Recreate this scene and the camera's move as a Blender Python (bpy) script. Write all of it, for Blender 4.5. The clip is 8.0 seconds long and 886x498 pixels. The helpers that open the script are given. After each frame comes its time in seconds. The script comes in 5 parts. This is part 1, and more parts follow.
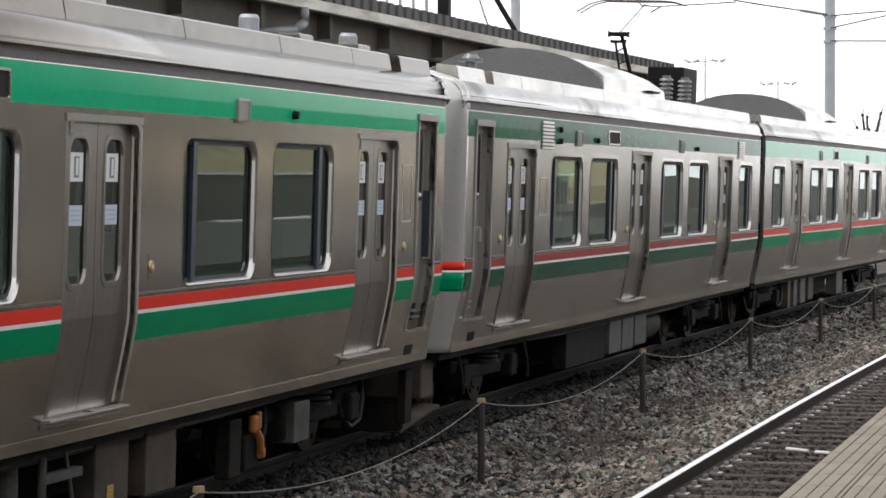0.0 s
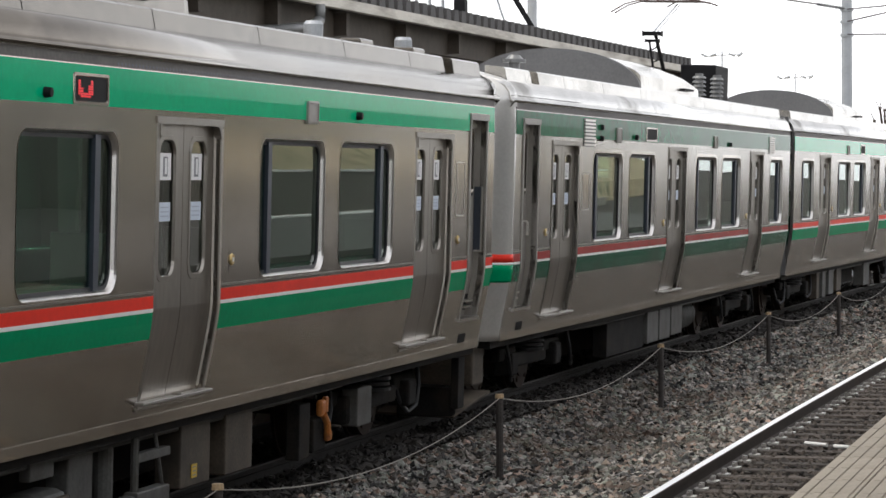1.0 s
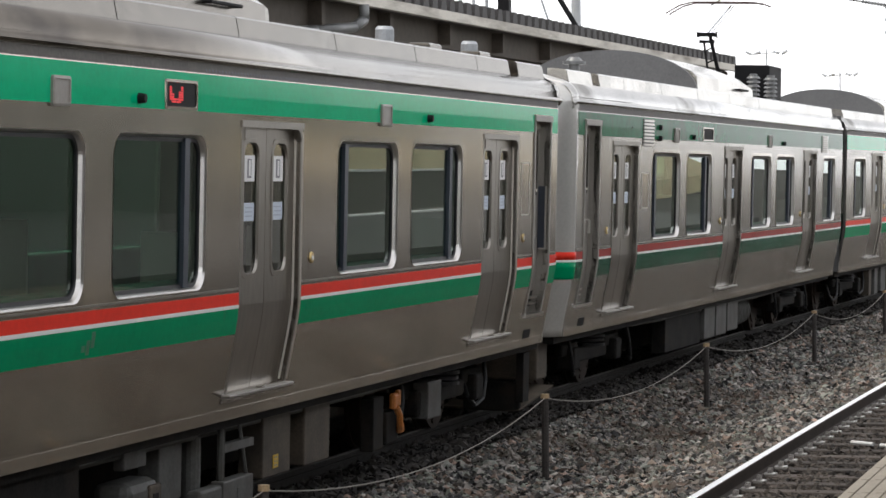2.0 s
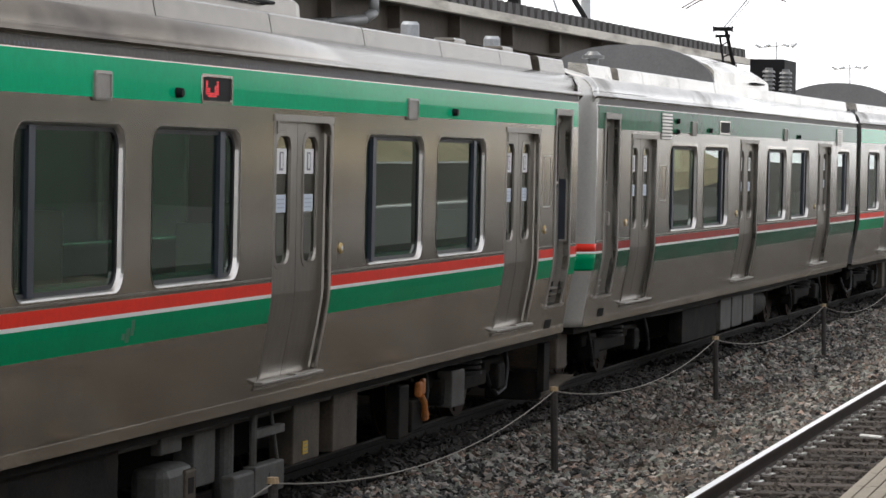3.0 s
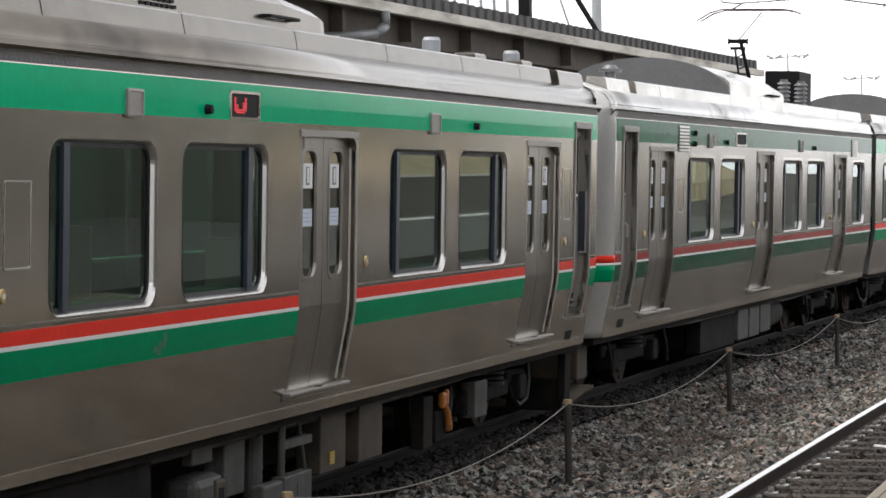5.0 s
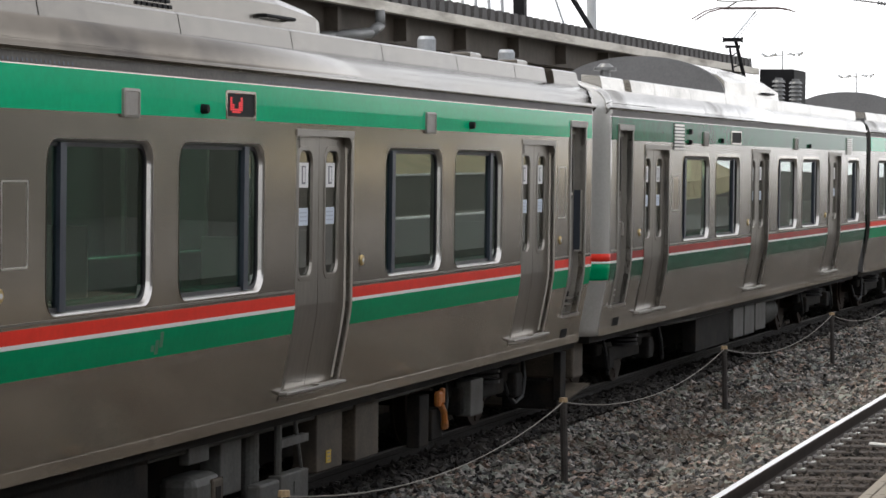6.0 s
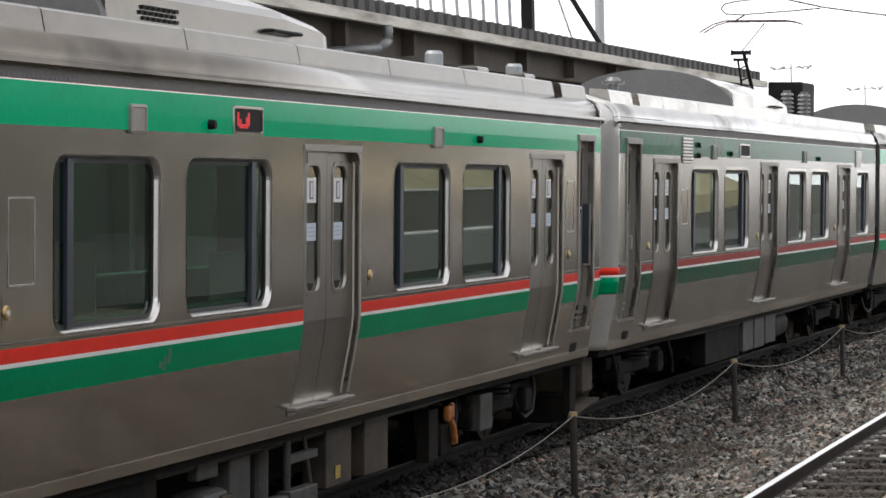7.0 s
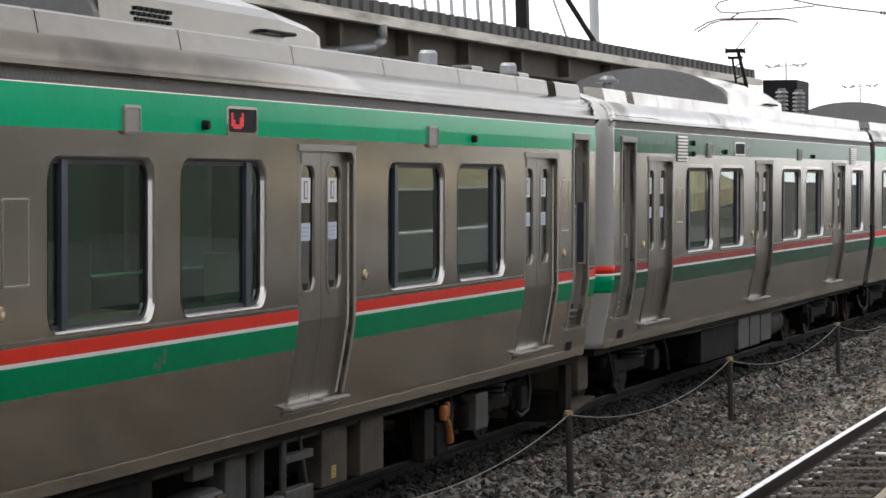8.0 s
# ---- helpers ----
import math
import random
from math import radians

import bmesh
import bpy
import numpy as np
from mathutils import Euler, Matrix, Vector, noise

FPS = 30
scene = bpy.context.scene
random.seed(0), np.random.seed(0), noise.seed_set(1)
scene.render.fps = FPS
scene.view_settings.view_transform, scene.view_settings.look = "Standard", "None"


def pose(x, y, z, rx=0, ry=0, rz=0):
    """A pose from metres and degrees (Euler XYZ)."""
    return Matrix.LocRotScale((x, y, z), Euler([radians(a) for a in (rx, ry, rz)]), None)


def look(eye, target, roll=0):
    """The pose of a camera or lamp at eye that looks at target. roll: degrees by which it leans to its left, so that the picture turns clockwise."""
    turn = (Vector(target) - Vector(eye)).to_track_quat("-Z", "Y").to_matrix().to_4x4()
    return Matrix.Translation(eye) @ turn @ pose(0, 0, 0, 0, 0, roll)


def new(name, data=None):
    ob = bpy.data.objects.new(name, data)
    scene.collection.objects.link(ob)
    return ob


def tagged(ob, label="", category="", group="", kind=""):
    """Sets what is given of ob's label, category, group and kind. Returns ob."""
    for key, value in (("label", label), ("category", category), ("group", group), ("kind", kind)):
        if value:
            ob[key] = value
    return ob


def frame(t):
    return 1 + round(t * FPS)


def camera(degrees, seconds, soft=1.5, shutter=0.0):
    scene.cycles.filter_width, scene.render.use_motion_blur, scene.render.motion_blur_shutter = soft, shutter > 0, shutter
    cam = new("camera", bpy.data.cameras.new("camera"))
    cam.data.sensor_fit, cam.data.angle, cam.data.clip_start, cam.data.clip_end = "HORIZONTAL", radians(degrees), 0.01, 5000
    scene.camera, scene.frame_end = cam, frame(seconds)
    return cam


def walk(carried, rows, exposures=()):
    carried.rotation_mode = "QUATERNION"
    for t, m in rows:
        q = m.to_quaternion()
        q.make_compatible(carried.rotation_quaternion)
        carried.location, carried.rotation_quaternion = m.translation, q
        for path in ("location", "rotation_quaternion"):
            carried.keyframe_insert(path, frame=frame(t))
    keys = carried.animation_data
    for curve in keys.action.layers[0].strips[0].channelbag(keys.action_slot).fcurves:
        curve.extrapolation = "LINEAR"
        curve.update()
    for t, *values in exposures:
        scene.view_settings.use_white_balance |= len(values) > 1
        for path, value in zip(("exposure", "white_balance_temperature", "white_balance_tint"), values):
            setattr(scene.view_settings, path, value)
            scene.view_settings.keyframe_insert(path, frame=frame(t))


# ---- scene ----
# World: metres, z = 0 at rail head; the track bends gently to the right, tangent to +y at y = 17.
ROWS_CAM = [
    (0.0, 0.002, -0.001, -0.001, 13.893, -1.253, -0.006),
    (0.5, 0.005, -0.018, 0.007, 13.706, -1.109, -0.007),
    (1.0, 0.013, -0.025, 0.005, 14.256, -1.339, -0.348),
    (1.5, 0.010, -0.021, 0.011, 14.912, -1.290, -0.604),
    (3.0, 0.010, -0.023, 0.018, 15.345, -1.501, -0.496),
    (3.5, 0.009, -0.083, 0.020, 15.307, -1.471, -0.354),
    (4.0, 0.001, -0.082, 0.022, 15.487, -1.199, -0.452),
    (4.5, 0.009, -0.031, 0.021, 15.639, -1.194, -0.806),
    (6.0, 0.021, -0.078, 0.025, 15.500, -1.265, -0.992),
    (6.5, 0.041, -0.106, 0.016, 15.338, -1.174, -1.130),
    (7.0, 0.024, -0.046, 0.020, 15.692, -0.958, -1.313),
    (7.5, 0.027, -0.055, 0.026, 15.672, -1.024, -1.361),
    (8.0, 0.037, -0.050, 0.019, 15.614, -0.971, -1.582),
]
EYE = (0.0, 0.0, 2.418)


def camera_pose(dx, dy, dz, yaw, pitch, roll):
    return pose(EYE[0] + dx, EYE[1] + dy, EYE[2] + dz, 90 + pitch, 0, yaw) @ pose(0, 0, 0, 0, 0, roll)


cam = camera(17.724, 8.0, soft=1.6)
walk(cam, [(t, camera_pose(*r)) for t, *r in ROWS_CAM], exposures=[(0.0, 0.0), (8.0, 0.0)])

# ---- world and sun ----
SUN_ELEV, SUN_AZ = radians(71), radians(-100)   # azimuth clockwise from +y
world = bpy.data.worlds.new("sky")
scene.world = world
world.use_nodes = True
wn = world.node_tree.nodes
wl = world.node_tree.links
wn.clear()
sky = wn.new("ShaderNodeTexSky")
sky.sky_type = "NISHITA"
sky.sun_disc = False
sky.sun_elevation, sky.sun_rotation = SUN_ELEV, SUN_AZ
sky.air_density, sky.dust_density, sky.ozone_density = 1.0, 6.0, 1.0
haze = wn.new("ShaderNodeMixRGB")
haze.inputs[0].default_value = 0.72
haze.inputs[2].default_value = (11.5, 11.5, 11.8, 1)
wl.new(sky.outputs[0], haze.inputs[1])
sky_tc = wn.new("ShaderNodeTexCoord")
sky_sep = wn.new("ShaderNodeSeparateXYZ")
wl.new(sky_tc.outputs["Generated"], sky_sep.inputs[0])
sky_grad = wn.new("ShaderNodeMapRange")   # milky haze: brighter low down than overhead
sky_grad.inputs["From Min"].default_value, sky_grad.inputs["From Max"].default_value = 0.0, 0.45
sky_grad.inputs["To Min"].default_value, sky_grad.inputs["To Max"].default_value = 1.60, 0.90
wl.new(sky_sep.outputs["Z"], sky_grad.inputs[0])
sky_mul = wn.new("ShaderNodeVectorMath")
sky_mul.operation = "SCALE"
wl.new(haze.outputs[0], sky_mul.inputs[0])
wl.new(sky_grad.outputs[0], sky_mul.inputs["Scale"])
bgn = wn.new("ShaderNodeBackground")
bgn.inputs[1].default_value = 0.128
wl.new(sky_mul.outputs[0], bgn.inputs[0])
wo = wn.new("ShaderNodeOutputWorld")
wl.new(bgn.outputs[0], wo.inputs[0])

sun_data = bpy.data.lights.new("sun", "SUN")
sun_data.energy, sun_data.angle, sun_data.color = 1.7, radians(9), (1.0, 0.95, 0.87)
sun = new("sun", sun_data)
_d = Vector((math.sin(SUN_AZ) * math.cos(SUN_ELEV), math.cos(SUN_AZ) * math.cos(SUN_ELEV), math.sin(SUN_ELEV)))
sun.matrix_world = look(_d * 50, (0, 0, 0))


# ---- materials ----
def mat(name, base, rough=0.6, metal=0.0, var=0.15, scale=6.0, fine=60.0, bump=0.0, stretch=(1, 1, 1),
        island=0.0, objrand=0.0, rough_var=0.0, dirt=None, coat=0.0, spec=0.5):
    m = bpy.data.materials.new(name)
    m.use_nodes = True
    n, l = m.node_tree.nodes, m.node_tree.links
    b = n["Principled BSDF"]
    b.inputs["Roughness"].default_value = rough
    b.inputs["Metallic"].default_value = metal
    b.inputs["Coat Weight"].default_value = coat
    b.inputs["Specular IOR Level"].default_value = spec
    tc = n.new("ShaderNodeTexCoord")
    mp = n.new("ShaderNodeMapping")
    mp.inputs["Scale"].default_value = stretch
    l.new(tc.outputs["Object"], mp.inputs[0])
    t1 = n.new("ShaderNodeTexNoise")
    t1.inputs["Scale"].default_value, t1.inputs["Detail"].default_value = scale, 5
    t2 = n.new("ShaderNodeTexNoise")
    t2.inputs["Scale"].default_value, t2.inputs["Detail"].default_value = fine, 3
    l.new(mp.outputs[0], t1.inputs[0])
    l.new(mp.outputs[0], t2.inputs[0])
    mix = n.new("ShaderNodeMath")
    mix.operation = "ADD"
    l.new(t1.outputs[0], mix.inputs[0])
    l.new(t2.outputs[0], mix.inputs[1])
    last = mix.outputs[0]
    for amount, node, sock in ((island, "ShaderNodeNewGeometry", "Random Per Island"), (objrand, "ShaderNodeObjectInfo", "Random")):
        if amount:
            g = n.new(node)
            ma = n.new("ShaderNodeMath")
            ma.operation = "MULTIPLY_ADD"
            ma.inputs[1].default_value = amount * 2
            l.new(g.outputs[sock], ma.inputs[0])
            l.new(last, ma.inputs[2])
            sub = n.new("ShaderNodeMath")
            sub.operation = "SUBTRACT"
            sub.inputs[1].default_value = amount
            l.new(ma.outputs[0], sub.inputs[0])
            last = sub.outputs[0]
    mr = n.new("ShaderNodeMapRange")
    mr.inputs["From Min"].default_value, mr.inputs["From Max"].default_value = 0.6, 1.4
    mr.inputs["To Min"].default_value, mr.inputs["To Max"].default_value = 1 - 2 * var, 1 + 2 * var
    mr.clamp = False
    l.new(last, mr.inputs[0])
    mx = n.new("ShaderNodeVectorMath")
    mx.operation = "SCALE"
    mx.inputs[0].default_value = base
    l.new(mr.outputs[0], mx.inputs["Scale"])
    col = mx.outputs[0]
    if dirt:
        dc, dscale, lo, hi = dirt
        td = n.new("ShaderNodeTexNoise")
        td.inputs["Scale"].default_value, td.inputs["Detail"].default_value = dscale, 6
        l.new(mp.outputs[0], td.inputs[0])
        dr = n.new("ShaderNodeMapRange")
        dr.inputs["From Min"].default_value, dr.inputs["From Max"].default_value = lo, hi
        l.new(td.outputs[0], dr.inputs[0])
        dm = n.new("ShaderNodeMixRGB")
        dm.inputs[2].default_value = (*dc, 1)
        l.new(dr.outputs[0], dm.inputs[0])
        l.new(col, dm.inputs[1])
        col = dm.outputs[0]
    l.new(col, b.inputs["Base Color"])
    if rough_var:
        rr = n.new("ShaderNodeMapRange")
        rr.inputs["To Min"].default_value, rr.inputs["To Max"].default_value = max(0.02, rough - rough_var), rough + rough_var
        l.new(t1.outputs[0], rr.inputs[0])
        l.new(rr.outputs[0], b.inputs["Roughness"])
    if bump:
        bp = n.new("ShaderNodeBump")
        bp.inputs["Strength"].default_value, bp.inputs["Distance"].default_value = 1.0, bump
        l.new(mix.outputs[0], bp.inputs["Height"])
        l.new(bp.outputs[0], b.inputs["Normal"])
    return m


def glass_mat(name, tint, rough=0.0, ior=1.45):
    m = bpy.data.materials.new(name)
    m.use_nodes = True
    b = m.node_tree.nodes["Principled BSDF"]
    b.inputs["Base Color"].default_value = (*tint, 1)
    b.inputs["Transmission Weight"].default_value = 1.0
    b.inputs["Roughness"].default_value = rough
    b.inputs["IOR"].default_value = ior
    return m


def glow_mat(name, color, strength):
    m = bpy.data.materials.new(name)
    m.use_nodes = True
    b = m.node_tree.nodes["Principled BSDF"]
    b.inputs["Base Color"].default_value = (*color, 1)
    b.inputs["Emission Color"].default_value = (*color, 1)
    b.inputs["Emission Strength"].default_value = strength
    return m


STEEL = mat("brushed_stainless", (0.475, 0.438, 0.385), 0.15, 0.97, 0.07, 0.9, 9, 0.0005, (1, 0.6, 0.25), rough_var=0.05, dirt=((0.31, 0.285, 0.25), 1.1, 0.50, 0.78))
# greyer, slightly rougher steel for the second and third cars
STEEL_FAR = mat("greyer_brushed_stainless", (0.45, 0.435, 0.41), 0.20, 0.97, 0.06, 0.9, 9, 0.0005, (1, 0.6, 0.25), rough_var=0.06, dirt=((0.30, 0.285, 0.26), 1.1, 0.50, 0.78))
STEEL_DOOR = mat("door_stainless", (0.34, 0.315, 0.282), 0.30, 0.97, 0.07, 1.5, 12, 0.0008, (1, 1.5, 0.5), rough_var=0.06)
STEEL_BRIGHT = mat("polished_stainless", (0.72, 0.70, 0.67), 0.28, 1.0, 0.05, 3, 40)
# first car's roof toned dark, far cars' roofs light for reflected sky
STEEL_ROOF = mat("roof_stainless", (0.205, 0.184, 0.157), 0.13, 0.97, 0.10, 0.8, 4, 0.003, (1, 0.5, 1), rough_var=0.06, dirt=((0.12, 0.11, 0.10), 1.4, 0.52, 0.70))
STEEL_ROOF_SKY = mat("sky_toned_roof_stainless", (0.70, 0.69, 0.67), 0.12, 0.97, 0.06, 0.8, 4, 0.003, (1, 0.5, 1), rough_var=0.05, dirt=((0.40, 0.39, 0.37), 1.4, 0.56, 0.70))
JAMB = mat("rounded_satin_jamb", (0.58, 0.54, 0.475), 0.45, 0.5, 0.06, 2, 30)
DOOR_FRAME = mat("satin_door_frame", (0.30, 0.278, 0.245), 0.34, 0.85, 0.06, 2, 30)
STEEL_END = mat("cab_end_silver_paint", (0.64, 0.63, 0.60), 0.22, 0.5, 0.05, 2, 30, coat=0.3)
# upper stripe's green raised above the lower stripe's for the sky light there
BAND_GREEN_SKY = mat("sky_toned_green_film", (0.0, 0.49, 0.225), 0.12, 0.0, 0.05, 1.2, 20, spec=0.09)
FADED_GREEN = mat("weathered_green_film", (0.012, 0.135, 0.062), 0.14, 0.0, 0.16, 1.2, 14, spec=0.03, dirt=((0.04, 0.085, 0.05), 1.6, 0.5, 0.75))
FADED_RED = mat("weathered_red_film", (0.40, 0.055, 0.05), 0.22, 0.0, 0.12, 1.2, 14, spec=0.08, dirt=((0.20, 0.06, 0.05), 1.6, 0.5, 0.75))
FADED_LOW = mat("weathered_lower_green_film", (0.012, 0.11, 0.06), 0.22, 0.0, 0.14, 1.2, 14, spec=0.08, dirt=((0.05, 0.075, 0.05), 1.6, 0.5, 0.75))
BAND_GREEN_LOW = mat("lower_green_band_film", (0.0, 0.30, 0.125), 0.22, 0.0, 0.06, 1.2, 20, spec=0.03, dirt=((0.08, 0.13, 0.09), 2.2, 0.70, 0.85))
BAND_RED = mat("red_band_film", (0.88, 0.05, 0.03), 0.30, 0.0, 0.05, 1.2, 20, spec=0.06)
BAND_WHITE = mat("cream_pinstripe_film", (0.95, 0.94, 0.89), 0.4, 0.0, 0.02)
RUBBER = mat("black_rubber", (0.016, 0.017, 0.019), 0.45, 0.0, 0.2)
MULLION = mat("blue_black_aluminium", (0.045, 0.055, 0.075), 0.4, 0.2, 0.1)
DARKBOX = mat("underframe_dark_grey", (0.018, 0.017, 0.016), 0.8, 0.0, 0.3, 4, 40, 0.001, dirt=((0.034, 0.027, 0.02), 3, 0.5, 0.75), spec=0.15)
GREYBOX = mat("underframe_grey_paint", (0.095, 0.096, 0.09), 0.6, 0.0, 0.2, 4, 40, 0.0006, dirt=((0.05, 0.042, 0.032), 3, 0.45, 0.75))
BEIGEBOX = mat("underframe_dusty_beige", (0.085, 0.068, 0.05), 0.7, 0.0, 0.25, 4, 40, 0.0006, dirt=((0.035, 0.03, 0.024), 3, 0.45, 0.75))
ORANGE = mat("orange_paint", (0.55, 0.19, 0.04), 0.5, 0.0, 0.15, dirt=((0.12, 0.07, 0.04), 9, 0.5, 0.8))
YELLOW = mat("yellow_tag", (0.62, 0.42, 0.05), 0.5, 0.0, 0.1)
BRASS = mat("brass_push_ring", (0.62, 0.46, 0.20), 0.35, 0.7, 0.1)
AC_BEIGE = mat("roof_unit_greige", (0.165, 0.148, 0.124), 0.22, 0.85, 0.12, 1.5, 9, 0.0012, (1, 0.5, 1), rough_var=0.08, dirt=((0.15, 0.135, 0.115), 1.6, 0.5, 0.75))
# far cars' roof units lightened for the sky they reflect
AC_SKY = mat("roof_unit_sky_toned_silver", (0.50, 0.48, 0.44), 0.20, 0.85, 0.12, 1.5, 9, 0.0012, (1, 0.5, 1), rough_var=0.08, dirt=((0.28, 0.26, 0.23), 1.6, 0.5, 0.75))
AC_DARK = mat("roof_unit_dark_end", (0.135, 0.135, 0.136), 0.5, 0.1, 0.10, 2, 30)
BLACKISH = mat("black_paint", (0.014, 0.014, 0.015), 0.6, 0.0, 0.15, spec=0.12)
INSUL = mat("insulator_grey", (0.16, 0.165, 0.165), 0.3, 0.0, 0.1)
LINING = mat("interior_cream", (0.50, 0.49, 0.42), 0.6, 0.0, 0.05)
FLOORV = mat("interior_floor_grey", (0.16, 0.16, 0.15), 0.6, 0.0, 0.1)
SEAT = mat("seat_green_fabric", (0.03, 0.11, 0.075), 0.9, 0.0, 0.15)
PAPER = mat("white_sticker", (0.90, 0.90, 0.89), 0.5, 0.0, 0.02)
PAPER_BLUE = mat("pale_blue_sticker", (0.66, 0.74, 0.84), 0.5, 0.0, 0.02)
FAINT = mat("faint_print", (0.48, 0.54, 0.64), 0.6, 0.0, 0.05)
INK = mat("sticker_ink", (0.28, 0.28, 0.29), 0.6, 0.0, 0.05)
LED_RED = glow_mat("red_led", (0.85, 0.03, 0.04), 0.42)
GLASS = glass_mat("tinted_window_glass", (0.50, 0.74, 0.62), ior=1.29)
GLASS_DOOR = glass_mat("door_glass", (0.72, 0.76, 0.70))
BALLAST = mat("ballast_stone", (0.155, 0.144, 0.132), 0.7, 0.0, 0.40, 8, 90, island=0.70, dirt=((0.085, 0.066, 0.05), 0.8, 0.47, 0.72))


def mixed_stone(m, tones):
    """Tints each stone of a heap with one of several rock colours."""
    n, l = m.node_tree.nodes, m.node_tree.links
    b = n["Principled BSDF"]
    old = b.inputs["Base Color"].links[0].from_socket
    g = n.new("ShaderNodeNewGeometry")
    sh = n.new("ShaderNodeMath")
    sh.operation = "MULTIPLY"
    sh.inputs[1].default_value = 7.31
    fr = n.new("ShaderNodeMath")
    fr.operation = "FRACT"
    ramp = n.new("ShaderNodeValToRGB")
    ramp.color_ramp.interpolation = "CONSTANT"
    els = ramp.color_ramp.elements
    while len(els) < len(tones):
        els.new(0.5)
    for k, c in enumerate(tones):
        els[k].position = k / len(tones)
        els[k].color = (*c, 1)
    mx = n.new("ShaderNodeMixRGB")
    mx.blend_type = "MULTIPLY"
    mx.inputs[0].default_value = 1.0
    l.new(g.outputs["Random Per Island"], sh.inputs[0])
    l.new(sh.outputs[0], fr.inputs[0])
    l.new(fr.outputs[0], ramp.inputs[0])
    l.new(old, mx.inputs[1])
    l.new(ramp.outputs[0], mx.inputs[2])
    l.new(mx.outputs[0], b.inputs["Base Color"])


mixed_stone(BALLAST, ((1.0, 0.98, 0.96), (0.78, 0.88, 0.84), (1.05, 0.80, 0.68), (1.15, 1.14, 1.12), (0.50, 0.52, 0.56), (0.84, 0.97, 0.88), (0.80, 0.68, 0.58), (1.30, 1.28, 1.26)))
# train track: brake-dust stain, with the train's shade painted into the colours
DUSTY_SHADED = mat("dusty_shaded_stone", (0.034, 0.030, 0.027), 0.9, 0.0, 0.34, 8, 90, island=0.5)
SHADED_DARK = mat("train_shaded_sleeper", (0.016, 0.014, 0.012), 0.85, 0.0, 0.25, 5, 50, 0.003, (1, 5, 1))
CLIP_SHADED = mat("train_shaded_clip", (0.10, 0.095, 0.09), 0.45, 0.6, 0.2)
GROUND = mat("ballast_ground", (0.07, 0.063, 0.056), 0.95, 0.0, 0.35, 14, 60, 0.02, dirt=((0.045, 0.037, 0.03), 1.2, 0.45, 0.7))
RAILSIDE = mat("rusty_rail_side", (0.045, 0.030, 0.022), 0.75, 0.2, 0.25, 6, 60)
RAILDULL = mat("dull_rail_head", (0.06, 0.055, 0.05), 0.55, 0.6, 0.1)
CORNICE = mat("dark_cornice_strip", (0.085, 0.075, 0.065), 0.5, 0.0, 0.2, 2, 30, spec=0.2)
RAILTOP = mat("polished_rail_head", (0.92, 0.91, 0.90), 0.38, 1.0, 0.05, 3, 40, stretch=(4, 0.3, 1))
SLEEPER = mat("weathered_sleeper", (0.052, 0.042, 0.035), 0.9, 0.0, 0.25, 5, 50, 0.003, (1, 5, 1), objrand=0.3)
CLIP = mat("steel_clip", (0.60, 0.58, 0.55), 0.30, 0.8, 0.2)
PLATTOP = mat("platform_tile_beige", (0.24, 0.213, 0.172), 0.85, 0.0, 0.12, 4, 60, 0.001, objrand=0.15, dirt=((0.19, 0.165, 0.13), 3, 0.5, 0.8))
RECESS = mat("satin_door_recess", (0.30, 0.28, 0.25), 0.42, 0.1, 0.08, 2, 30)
SMEAR = mat("faded_smear", (0.05, 0.20, 0.105), 0.6, 0.0, 0.2)
# platform face painted dark for the shade below its overhanging edge
PLATWALL = mat("shaded_platform_wall", (0.045, 0.04, 0.036), 0.9, 0.0, 0.2, 2, 30, 0.002)
BROWNSTONE = mat("rust_stained_stone", (0.052, 0.043, 0.036), 0.9, 0.0, 0.36, 8, 90, island=0.5)
BACKDARK = mat("dark_back_wall", (0.055, 0.06, 0.05), 0.8, 0.0, 0.2)
# deck colour darkened as if the platform lay in shadow
DECK_SHADED = mat("shaded_platform_deck", (0.10, 0.096, 0.09), 0.85, 0.0, 0.2, 2, 40, 0.002, dirt=((0.04, 0.038, 0.035), 1.2, 0.48, 0.75))
CONCRETE = mat("old_concrete", (0.30, 0.285, 0.26), 0.9, 0.0, 0.15, 2, 30, 0.002, dirt=((0.14, 0.125, 0.11), 1.2, 0.48, 0.75))
FASCIA = mat("canopy_fascia_cream", (0.55, 0.52, 0.46), 0.55, 0.1, 0.10, 1.0, 20, 0.001, (1, 0.4, 3), dirt=((0.22, 0.19, 0.155), 1.6, 0.47, 0.72))
CANOPY_DARK = mat("canopy_brown_steel", (0.055, 0.048, 0.042), 0.7, 0.0, 0.2)
PARAPET = mat("corrugated_dark_sheet", (0.028, 0.026, 0.026), 0.6, 0.1, 0.15)
BEAM = mat("canopy_soffit_beam", (0.065, 0.052, 0.04), 0.7, 0.0, 0.2)
GALV = mat("galvanised_steel", (0.42, 0.44, 0.46), 0.5, 0.4, 0.08, 3, 40)
POSTM = mat("rusty_iron_post", (0.055, 0.048, 0.044), 0.8, 0.1, 0.25)
ROPE = mat("grey_rope", (0.25, 0.235, 0.21), 0.8, 0.0, 0.1)
POSTCAP = mat("worn_pale_cap", (0.46, 0.33, 0.19), 0.6, 0.0, 0.2)
WIRE = mat("contact_wire", (0.10, 0.085, 0.08), 0.5, 0.5, 0.1)
PINK = mat("pantograph_brown", (0.10, 0.06, 0.055), 0.6, 0.2, 0.1)
BARK = mat("bark", (0.09, 0.07, 0.06), 0.9, 0.0, 0.2)
